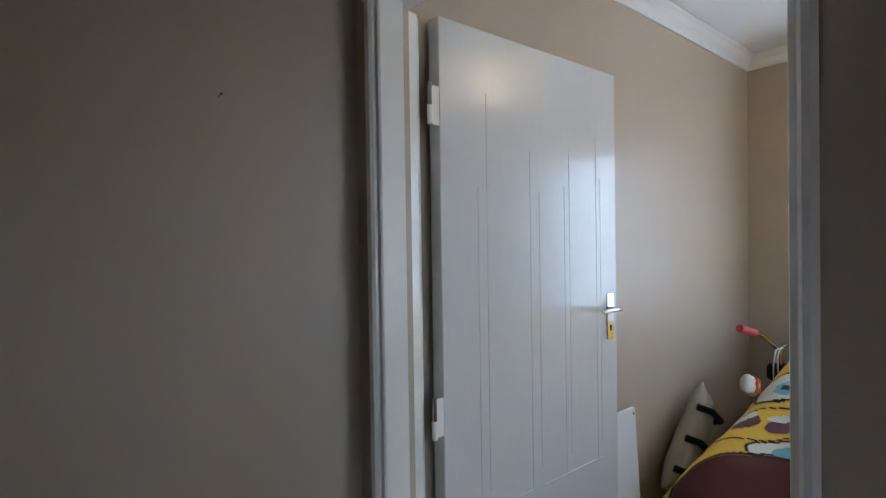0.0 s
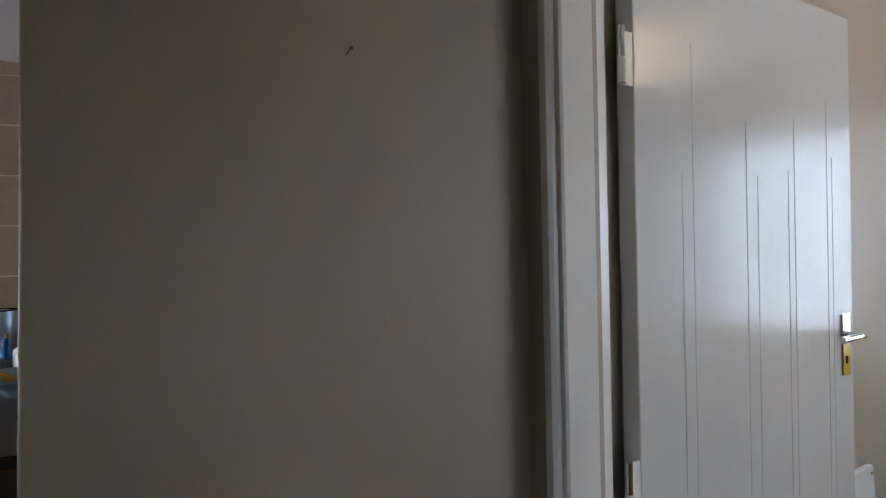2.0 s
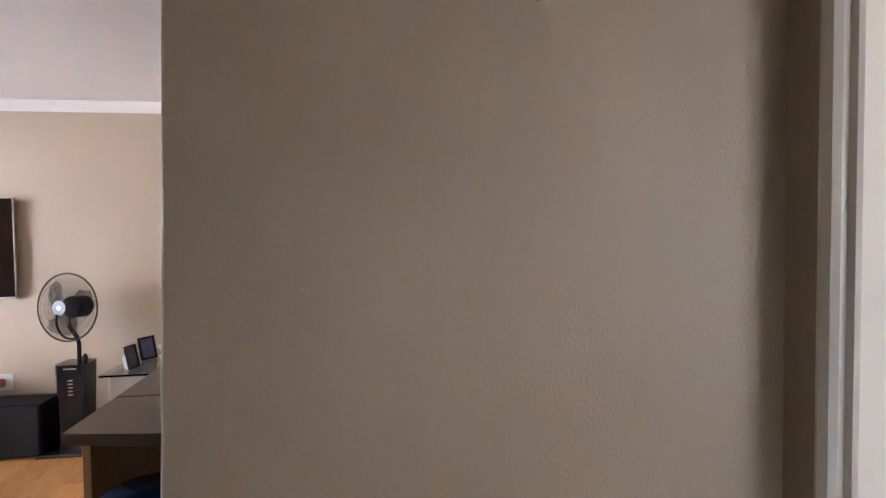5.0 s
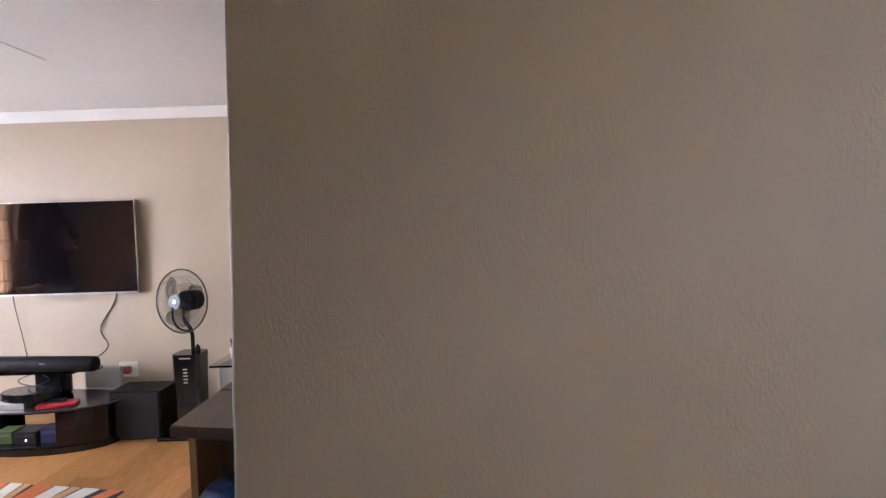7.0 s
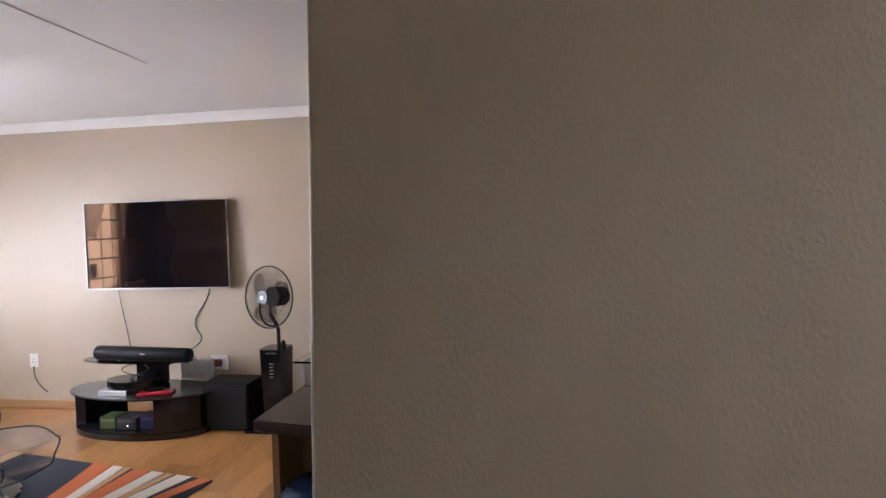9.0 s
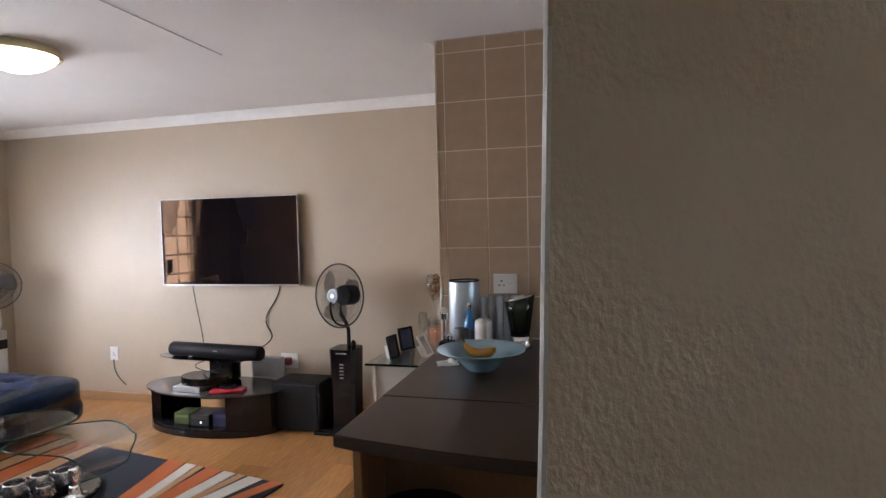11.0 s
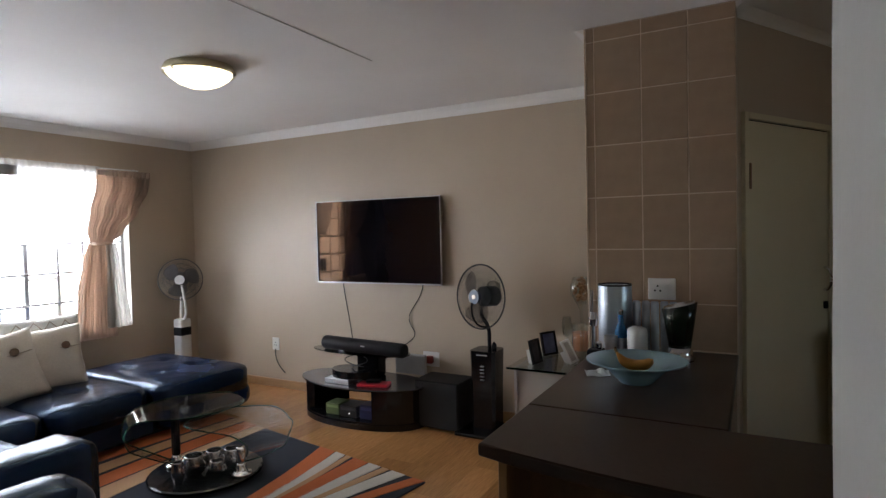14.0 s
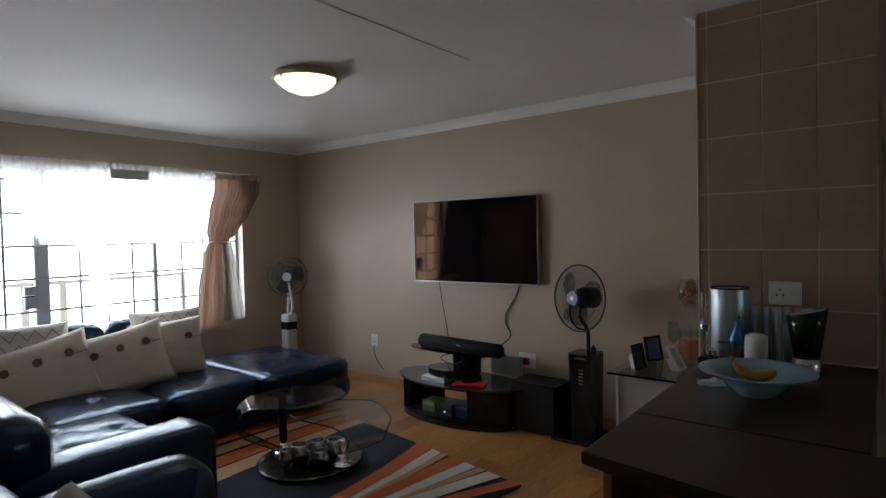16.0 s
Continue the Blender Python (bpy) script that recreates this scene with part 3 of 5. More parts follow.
M_PURPLE = mat("plum_print", (0.16, 0.07, 0.10), 0.85, vary=0.08)
for nm, f, m, lift in (("print_patch", ell(1.95, -0.30, 0.11, 0.21, 0.35), M_MAROON, 0.004), ("print_line", ring_of(ell(1.95, -0.30, 0.11, 0.21, 0.35), ell(1.95, -0.30, 0.122, 0.224, 0.35)), M_LINE, 0.005),
                       ("print_patch", ell(2.48, -0.20, 0.09, 0.08, 0.3), M_PRINTW, 0.004), ("print_line", ring_of(ell(2.48, -0.20, 0.09, 0.08, 0.3), ell(2.48, -0.20, 0.10, 0.09, 0.3)), M_LINE, 0.005),
                       ("print_patch", ell(2.47, -0.23, 0.04, 0.045), M_PRINTB, 0.006), ("print_patch", ell(2.47, -0.23, 0.015, 0.02), M_LINE, 0.008),
                       ("print_patch", ell(2.11, -0.36, 0.045, 0.10, 0.1), M_PRINTW, 0.004), ("print_line", ring_of(ell(2.11, -0.36, 0.045, 0.10, 0.1), ell(2.11, -0.36, 0.055, 0.11, 0.1)), M_LINE, 0.005),
                       ("print_patch", ell(2.10, -0.39, 0.028, 0.05), M_PRINTB, 0.006),
                       ("print_patch", ell(2.25, -0.18, 0.045, 0.05, 0.5), M_PURPLE, 0.004), ("print_patch", ell(2.29, -0.16, 0.025, 0.045, 0.4), M_PRINTW, 0.005),
                       ("print_patch", ell(2.26, -0.33, 0.045, 0.08, 0.3), M_PURPLE, 0.004), ("print_patch", ell(2.30, -0.30, 0.022, 0.06, 0.3), M_PRINTW, 0.005),
                       ("print_line", ring_of(ell(2.25, -0.25, 0.10, 0.20, 0.3), ell(2.25, -0.25, 0.108, 0.208, 0.3)), M_LINE, 0.004),
                       ("print_patch", ell(2.16, -0.09, 0.05, 0.03, 0.3), mat("salmon_print", (0.55, 0.26, 0.16), 0.85), 0.004), ("print_patch", ell(2.19, -0.075, 0.03, 0.02), M_PRINTW, 0.005),
                       ("print_line", ring_of(ell(2.55, -0.15, 0.16, 0.20), ell(2.55, -0.15, 0.167, 0.207)), M_LINE, 0.004),
                       ("print_patch", ell(2.80, -0.07, 0.12, 0.07, 0.3), M_MAROON, 0.004), ("print_patch", ell(2.95, -0.5, 0.12, 0.2, 0.2), M_PRINTW, 0.004), ("print_patch", ell(2.6, -0.7, 0.15, 0.12, 0.4), M_MAROON, 0.004)):
    part(nm, draped(1.84, 3.2, -0.9, 0.03, lift, f, 150), m, duvet, smooth=True)

scooter = thing("bicycle", pose(2.90, -0.02, 0.0), "child's bicycle with red grips behind the bed", "bicycle")
M_RED = mat("red_rubber", (0.42, 0.02, 0.025), 0.5)
bars = tube(bezier((-0.22, 0.02, 1.03), (-0.12, 0.02, 1.02), (-0.10, 0.02, 0.985), (0.02, 0.02, 0.93)) + bezier((0.03, 0.02, 0.93), (0.1, 0.02, 0.94), (0.14, 0.02, 0.95), (0.24, 0.02, 0.945)), 0.011, 10)
part("handlebar", bars, M_CHROME, scooter, "chrome handlebar")
for a, b in (((-0.33, 0.02, 1.06), (-0.20, 0.02, 1.027)), ((0.22, 0.02, 0.946), (0.34, 0.02, 0.94))):
    part("grip", tube([a, b], 0.017, 12), M_RED, scooter, "red rubber grip")
part("stem", tube([(0.03, 0.02, 0.94), (0.03, 0.03, 0.60), (0.03, 0.03, 0.33)], 0.017, 10), M_CHROME, scooter)
part("head_badge", box(-0.02, 0.08, -0.01, 0.06, 0.78, 0.86, 0.02), M_MATTE, scooter)
for dx in (0, 0.035):
    part("brake_cable", tube(bezier((0.0 + dx, 0.0, 0.93), (-0.12 + dx, -0.03, 0.97), (-0.17 + dx, -0.04, 0.90), (-0.15 + 1.5 * dx, -0.04, 0.79)), 0.003, 6), M_WHITE, scooter)
part("wheel", tube([(0.03 + 0.0, 0.03 + 0.16 * math.cos(a), 0.17 + 0.16 * math.sin(a)) for a in [k * math.pi / 12 for k in range(24)]], 0.02, 8, closed=True), M_MATTE, scooter)
toy = thing("sport_shoe", pose(2.51, -0.07, 0.835, 0, 18, 20), "small white shoe with orange stripes on the duvet", "shoe")
shoe = pillow_mesh(0.20, 0.08, 0.07)
part("upper", shoe, M_WHITE, toy, smooth=True)
M_ORANGE = mat("orange_stripe", (0.75, 0.16, 0.05), 0.6)
for x in (-0.05, 0.03):
    part("stripe", box(x - 0.012, x + 0.012, -0.037, -0.02, -0.03, 0.03, 0.004), M_ORANGE, toy)
bag = thing("sports_bag", pose(2.32, 0.085, 0.60, 0, 46, 6), "beige kit bag with black straps against the wall", "bag")
part("body", pillow_mesh(0.17, 0.52, 0.11), mat("beige_canvas", (0.33, 0.30, 0.25), 0.85, grain=60, bump=0.0006), bag, smooth=True)
for z in (-0.17, -0.03, 0.12):
    part("strap", tube([(-0.085, -0.02, z), (-0.05, -0.068, z + 0.01), (0.05, -0.068, z + 0.03), (0.085, -0.02, z + 0.04)], 0.014, 6), M_MATTE, bag)
board = thing("white_board", pose(1.88, 0.03, 0, -3, 0, 7), "white laminated board leaning on the bedroom wall", "board")
part("sheet", box(-0.20, 0.07, 0.0, 0.018, 0.0, 0.815, 0.002, 1), M_WHITE, board)
part("screw", tube([(0.055, -0.001, 0.795), (0.055, 0.001, 0.795)], 0.006, 8), M_CHROME, board)

bl = thing("ceiling_light", pose(2.38, -0.95, ZC), "small warm ceiling light in the bedroom", "ceiling light")
part("base_plate", lathe([(0.10, -0.02), (0.10, 0.0)], 24), M_WHITE, bl)
M_BULB2 = mat("lit_bulb_glass", (0.9, 0.85, 0.7), 0.4, emit=((1.0, 0.72, 0.38), 3.0))
part("globe", lathe([(0.0, -0.11), (0.05, -0.10), (0.075, -0.06), (0.06, -0.02)], 24), M_BULB2, bl, smooth=True)

# ---- living room: television and its stand ----
TVC = Matrix.Translation((-2.838, 3.735, 1.386))
tv = thing("television", TVC @ Matrix.Rotation(radians(1.5), 4, "Z") @ TVC.inverted(), "large flat television in a thin silver frame on the wall", "television")
TX0, TX1, TZ0, TZ1, TY = -3.462, -2.214, 1.028, 1.744, 3.735
part("back_shell", box(TX0 + 0.01, TX1 - 0.01, TY + 0.012, TY + 0.04, TZ0 + 0.01, TZ1 - 0.01, 0.008), M_MATTE, tv)
M_SCREEN = mat("black_screen_glass", (0.004, 0.004, 0.006), 0.04, vary=0.02, spec=0.30, spread=0.0)
# orange of the reflected outdoors is put into the specular tint
M_SCREEN.node_tree.nodes["Principled BSDF"].inputs["Specular Tint"].default_value = (0.85, 0.42, 0.19, 1)
part("screen", box(TX0 + 0.006, TX1 - 0.006, TY, TY + 0.011, TZ0 + 0.012, TZ1 - 0.006), M_SCREEN, tv, "black reflecting screen")
for x0, x1, z0, z1 in ((TX0, TX1, TZ0, TZ0 + 0.012), (TX0, TX1, TZ1 - 0.006, TZ1), (TX0, TX0 + 0.006, TZ0 + 0.012, TZ1 - 0.006), (TX1 - 0.006, TX1, TZ0 + 0.012, TZ1 - 0.006)):
    part("bezel", box(x0, x1, TY - 0.004, TY + 0.014, z0, z1, 0.0015, 1), M_SILVER, tv, "thin silver bezel")
part("wall_bracket", box(-3.05, -2.62, TY + 0.04, YN, 1.25, 1.55, 0.004), M_MATTE, tv)
M_CABLE = mat("dark_cable", (0.03, 0.03, 0.03), 0.6)
for nm, pts in (("power_cable", bezier((-3.228, 3.795, 1.03), (-3.21, 3.795, 0.85), (-3.16, 3.795, 0.70), (-3.12, 3.78, 0.42), 16)),
                ("signal_cable", bezier((-2.42, 3.795, 1.03), (-2.44, 3.795, 0.86), (-2.62, 3.795, 0.80), (-2.54, 3.795, 0.68), 12) + bezier((-2.538, 3.795, 0.675), (-2.46, 3.79, 0.60), (-2.50, 3.74, 0.56), (-2.62, 3.60, 0.50), 10))):
    part(nm, tube(pts, 0.004, 6), M_CABLE, tv)


def oval(cx, cy, a, b_front, b_back, n=48):
    """Outline of a table top: round to the front (-y), flatter to the back."""
    out = []
    for k in range(n):
        t = 2 * math.pi * k / n
        s = math.sin(t)
        out.append((cx + a * math.cos(t), cy + (b_back if s > 0 else b_front) * (abs(s) ** (0.7 if s > 0 else 1.0)) * (1 if s > 0 else -1)))
    return out


stand = thing("television_stand", pose(-2.765, 3.42, 0, 0, 0, 0), "black oval television stand with smoked-glass shelves", "tv stand")
M_SMOKE = glass("smoked_glass", (0.42, 0.45, 0.46), 0.02)
part("plinth", prism(oval(0, 0, 0.545, 0.27, 0.22), 0.0, 0.045), M_BLACK, stand)
part("lower_shelf", prism(oval(0, 0, 0.535, 0.26, 0.21), 0.047, 0.057), M_BLACK, stand, "black glass lower shelf")
for sx in (-1, 1):
    out = [(sx * x, y) for x, y in ((0.30, 0.2), (0.41, 0.2), (0.52, 0.08), (0.545, 0.0), (0.52, -0.08), (0.47, -0.135), (0.40, -0.12), (0.36, 0.06))]
    if sx > 0:
        out = [(0.245, 0.2), (0.41, 0.2), (0.52, 0.08), (0.545, 0.0), (0.52, -0.09), (0.46, -0.15), (0.36, -0.20), (0.245, -0.232)]
    part("side_column", prism(out if sx > 0 else out[::-1], 0.058, 0.290), M_BLACK, stand, "closed dark end" if sx > 0 else "")
part("back_panel", box(0.05, 0.30, 0.17, 0.20, 0.058, 0.29), M_BLACK, stand)
part("top_rim", prism(oval(0, 0, 0.565, 0.285, 0.23), 0.292, 0.300), M_BLACK, stand)
part("top_glass", prism(oval(0, 0, 0.575, 0.295, 0.24), 0.302, 0.312), mat("grey_glass_top", (0.05, 0.05, 0.053), 0.08, vary=0.05), stand, "grey glass top")
part("column", box(-0.10, 0.10, 0.05, 0.19, 0.313, 0.53, 0.02), M_BLACK, stand)
part("column_arm", box(-0.30, 0.30, -0.10, 0.10, 0.512, 0.548, 0.01), M_BLACK, stand)
for sx in (-1, 1):
    part("cable", tube(bezier((sx * 0.05, -0.05, 0.50), (sx * 0.20, -0.10, 0.47), (sx * 0.02, -0.12, 0.44), (-sx * 0.06, -0.06, 0.42), 12), 0.004, 6), M_CABLE, stand, "loose dark cable")
part("upper_glass", prism(oval(0.06, -0.12, 0.44, 0.12, 0.17), 0.551, 0.559), M_SMOKE, stand, "smoked glass upper shelf")

bar = thing("sound_bar", pose(-2.62, 3.24, 0.612, 0, 0, -5), "long black cylindrical sound bar on the upper shelf", "speaker")
bm = bmesh.new()
bb = [(0.0, -0.40), (0.035, -0.40), (0.047, -0.392), (0.052, -0.38), (0.052, 0.38), (0.047, 0.392), (0.035, 0.40), (0.0, 0.40)]
lathe(bb, 28, bm)
bmesh.ops.rotate(bm, verts=bm.verts, matrix=Matrix.Rotation(radians(90), 3, "Y"))
part("body", bm, M_MATTE, bar, smooth=True)
part("badge", box(0.02, 0.06, -0.0535, -0.0515, 0.008, 0.014), M_SILVER, bar)
for x in (-0.2, 0.2):
    part("foot", box(x - 0.03, x + 0.03, -0.03, 0.03, -0.052, -0.04, 0.003), M_BLACK, bar)

dec = thing("decoder", pose(-2.80, 3.31, 0.313), "black rounded satellite decoder on the glass top", "decoder")
part("case", prism(oval(0.02, 0.02, 0.19, 0.13, 0.12), 0.04, 0.095), M_BLACK, dec)
part("front_edge", box(-0.16, 0.07, -0.12, 0.06, 0.0, 0.038, 0.004), M_SILVER, dec, "silver front edge")
red = thing("game_console", pose(-2.55, 3.27, 0.313, 0, 0, 18), "red handheld game case lying on the glass top", "console")
part("case", box(-0.12, 0.12, -0.06, 0.06, 0, 0.022, 0.008), mat("red_plastic", (0.45, 0.015, 0.03), 0.35), red)
part("controller", box(-0.06, 0.05, -0.02, 0.05, 0.0222, 0.042, 0.008), M_MATTE, red)
for nm, x, w, d, h, c, lab in (("games_box", -2.93, 0.12, 0.14, 0.085, (0.09, 0.125, 0.05), "green cardboard games box on the lower shelf"),
                               ("media_player", -2.77, 0.15, 0.16, 0.085, (0.02, 0.02, 0.022), "black media player with a small light"),
                               ("disc_box", -2.60, 0.14, 0.12, 0.105, (0.015, 0.018, 0.065), "dark blue disc box on the lower shelf")):
    o = thing(nm, pose(x, 3.30, 0.058, 0, 0, 4), lab, "box")
    part("case", box(-w / 2, w / 2, -d / 2, d / 2, 0, h, 0.004), mat(nm + "_card", c, 0.4), o)
    part("front_label", box(-w / 2 + 0.01, w / 2 - 0.01, -d / 2 - 0.001, -d / 2 + 0.001, h * 0.62, h * 0.85), mat(nm + "_label", tuple(min(0.8, 1.8 * v + 0.02) for v in c), 0.4), o)
    if nm == "media_player":
        part("indicator", tube([(0.01, -d / 2 - 0.003, 0.03), (0.01, -d / 2, 0.03)], 0.005, 10), mat("white_led", (0.9, 0.9, 0.9), 0.3, emit=((0.9, 0.95, 1.0), 1.0)), o)


def socket(name, m, w, h, label, holes=((-0.012, -0.012), (0.012, -0.012), (0, 0.012)), switch=None):
    """Wall plate that faces -y."""
    o = thing(name, m, label, "socket")
    part("plate", box(-w / 2, w / 2, -0.009, 0, -h / 2, h / 2, 0.004), M_WHITE, o)
    for x, z in holes:
        part("pin_hole", tube([(x, -0.0102, z), (x, -0.0085, z)], 0.0045, 10), M_MATTE, o)
    if switch:
        part("switch", box(switch - 0.012, switch + 0.012, -0.014, -0.008, 0.0, 0.018, 0.003), M_WHITE, o)
    return o


s = socket("wall_socket", pose(-4.09, YN, 0.415), 0.085, 0.12, "white aerial wall socket above the skirting")
part("lead", tube(bezier((0, -0.012, -0.05), (0.0, -0.02, -0.14), (0.03, -0.02, -0.2), (0.12, -0.012, -0.27)), 0.005, 6), M_CABLE, s)
s = socket("double_socket", pose(-2.36, YN, 0.42), 0.15, 0.12, "white double wall socket with a red plug", switch=0.04)
plug = part("plug", box(-0.03, 0.03, -0.055, -0.009, -0.03, 0.03, 0.012), mat("red_plug", (0.28, 0.05, 0.04), 0.4), s, "red plug")
wb = thing("router", pose(-2.47, 3.70, 0.312), "pale grey router standing behind the shelf", "router")
part("case", box(-0.16, 0.12, -0.02, 0.02, 0, 0.16, 0.008), mat("pale_grey_plastic", (0.32, 0.32, 0.32), 0.4), wb)

sub = thing("subwoofer", pose(-2.09, 3.50, 0, 0, 0, 0), "black wooden subwoofer box on the floor", "speaker")
part("cabinet", box(-0.185, 0.185, -0.10, 0.16, 0.012, 0.36, 0.006), M_MATTE, sub)
part("grille", box(-0.175, 0.175, -0.112, -0.101, 0.022, 0.35, 0.004), mat("black_speaker_cloth", (0.012, 0.012, 0.013), 0.9, grain=200, bump=0.0006, bump_scale=400), sub)
for x in (-0.15, 0.15):
    for y in (-0.07, 0.13):
        part("foot", lathe([(0.015, 0.0), (0.018, 0.012)], 12, at=(x, y, 0)), M_MATTE, sub)


def ring_pts(c, r, ax, up, n=40):
    return [c + r * (math.cos(2 * math.pi * k / n) * ax + math.sin(2 * math.pi * k / n) * up) for k in range(n)]


def fan_head(parent, c, face, r, m_cage, m_blade, m_hub, m_motor):
    """Caged fan head: two wire cages, three blades, hub badge and motor."""
    f = Vector(face).normalized()
    ax = f.cross(Vector((0, 0, 1))).normalized()
    up = ax.cross(f)
    c = Vector(c)
    cage = bmesh.new()
    tube(ring_pts(c, r, ax, up), 0.006, 6, cage, closed=True)
    for side, depth in ((1, 0.06), (-1, 0.06)):
        for rr, dd in ((0.30, 1.0), (0.55, 0.85), (0.78, 0.55)):
            tube(ring_pts(c + f * side * depth * dd, r * rr, ax, up, 28), 0.0013, 4, cage, closed=True)
        for k in range(72):
            a = 2 * math.pi * k / 72
            d = math.cos(a) * ax + math.sin(a) * up
            tube([c + f * side * depth + d * r * 0.25, c + f * side * depth * 0.85 + d * r * 0.55, c + f * side * depth * 0.5 + d * r * 0.8, c + d * r], 0.0011, 4, cage)
    part("cage", cage, m_cage, parent, "wire fan cage")
    for k in range(3):
        bm = bmesh.new()
        vs = []
        for i in range(7):
            rr = r * (0.16 + 0.68 * i / 6)
            half = radians(12 + 30 * math.sin(math.pi * (0.15 + 0.75 * i / 6)))
            row = []
            for j in range(6):
                a = 2 * math.pi * k / 3 + 0.5 + half * (2 * j / 5 - 1) + 0.35 * i / 6
                row.append(bm.verts.new(c + rr * (math.cos(a) * ax + math.sin(a) * up) + f * (0.022 * (2 * j / 5 - 1))))
            vs.append(row)
        for p, q in zip(vs, vs[1:]):
            for j in range(5):
                bm.faces.new((p[j], p[j + 1], q[j + 1], q[j]))
        bmesh.ops.solidify(bm, geom=bm.faces[:], thickness=0.002)
        part("blade", bm, m_blade, parent, "curved fan blade", smooth=True)
    hub = part("hub_badge", tube([c + f * 0.055, c + f * 0.068], r * 0.22, 28), m_hub, parent)
    part("motor", tube([c - f * 0.035, c - f * 0.15], r * 0.32, 20), m_motor, parent)
    return f, ax, up, hub


M_CAGE = mat("black_wire", (0.012, 0.012, 0.013), 0.35)
M_SMOKEBLADE = sheer("smoky_fan_blade", (0.05, 0.05, 0.055), 0.3, 0.5)
M_SILVERBLUE = mat("pale_blue_hub", (0.025, 0.055, 0.11), 0.3)
mist = thing("mist_fan", pose(0, 0, 0), "black misting fan on a tall tower base", "fan")
c = (-1.765, 3.50, 0.985)
f, ax, up, hub = fan_head(mist, c, (-0.30, -0.95, 0.06), 0.230, M_CAGE, M_SMOKEBLADE, M_SILVERBLUE, M_MATTE)
part("hub_light", tube([Vector(c) + f * 0.0685, Vector(c) + f * 0.071], 0.016, 20), M_WHITE, hub, "white round badge")
tower = []
bm = bmesh.new()
for z, w, d in ((0.03, 0.088, 0.09), (0.30, 0.09, 0.09), (0.605, 0.098, 0.10)):
    tower.append([bm.verts.new((-1.735 + x * w, 3.53 + y * d, z)) for x, y in ((-1, -0.75), (-0.8, -1), (0.8, -1), (1, -0.75), (1, 0.75), (0.8, 1), (-0.8, 1), (-1, 0.75))])
for p, q in zip(tower, tower[1:]):
    for k in range(8):
        bm.faces.new((p[k], p[(k + 1) % 8], q[(k + 1) % 8], q[k]))
bm.faces.new(tower[0]), bm.faces.new(tower[-1])
part("water_tower", bm, M_BLACK, mist)
part("base", box(-1.93, -1.54, 3.36, 3.70, 0.0, 0.03, 0.012), M_BLACK, mist)
part("pole", tube([(-1.745, 3.60, 0.60), (-1.745, 3.60, 0.72), (-1.76, 3.60, 0.77), (-1.80, 3.59, 0.84), (-1.79, 3.585, 0.97)], 0.014, 10), M_MATTE, mist)
part("mist_pipe", tube(bezier((-1.745, 3.56, 0.76), (-1.76, 3.42, 0.77), (-1.80, 3.40, 0.84), (-1.79, 3.415, 0.95)), 0.007, 8), M_MATTE, mist)
part("knob", lathe([(0.018, 0.605), (0.018, 0.63), (0.006, 0.65)], 12, at=(-1.70, 3.58, 0)), M_MATTE, mist)
for k in range(5):
    part("control_button", box(-1.745, -1.715, 3.424, 3.437, 0.40 + 0.024 * k, 0.408 + 0.024 * k, 0.002, 1), M_SILVER, mist)
part("name_plate", box(-1.77, -1.69, 3.428, 3.44, 0.575, 0.583), M_SILVER, mist)

wfan = thing("pedestal_fan", pose(0, 0, 0), "white misting fan on a white pedestal in the corner", "fan")
c = (-4.94, 3.42, 1.05)
fan_head(wfan, c, (0.72, -0.69, 0.0), 0.20, mat("grey_wire", (0.12, 0.11, 0.105), 0.4), mat("grey_fan_blade", (0.16, 0.14, 0.13), 0.4), M_WHITE, mat("grey_motor", (0.14, 0.13, 0.12), 0.5))
part("tower", box(-5.05, -4.93, 3.40, 3.52, 0.0, 0.66, 0.018), M_WHITE, wfan)
part("display", box(-5.04, -4.926, 3.396, 3.51, 0.50, 0.58, 0.002), M_MATTE, wfan, "dark control strip")
part("pole", tube([(-5.02, 3.47, 0.65), (-4.99, 3.47, 0.98)], 0.014, 10), M_WHITE, wfan)
part("hose", tube(bezier((-4.95, 3.45, 0.66), (-4.84, 3.42, 0.72), (-4.86, 3.40, 0.84), (-4.90, 3.40, 1.0)), 0.012, 8), M_WHITE, wfan)

# ---- ceiling light of the living room ----
lamp = thing("ceiling_light", pose(-2.83, 2.05, ZC), "lit frosted glass dome ceiling light in a metal ring", "ceiling light")
part("base_ring", lathe([(0.17, -0.03), (0.195, -0.045), (0.20, -0.035), (0.185, 0.0)], 40), mat("antique_brass_ring", (0.62, 0.56, 0.38), 0.35, metal=0.3), lamp, smooth=True)
M_DOME = mat("lit_frosted_glass", (0.9, 0.86, 0.72), 0.4, emit=((1.0, 0.88, 0.58), 0.75), vary=0.02)
part("glass_dome", lathe([(0.0, -0.125), (0.06, -0.118), (0.12, -0.095), (0.165, -0.062), (0.185, -0.035)], 40), M_DOME, lamp, "glowing frosted glass dome", smooth=True)
for a in (0.6, 2.7, 4.8):
    part("clip", box(0.185 * math.cos(a) - 0.008, 0.185 * math.cos(a) + 0.008, 0.185 * math.sin(a) - 0.008, 0.185 * math.sin(a) + 0.008, -0.055, -0.02, 0.003), M_CHROME, lamp)


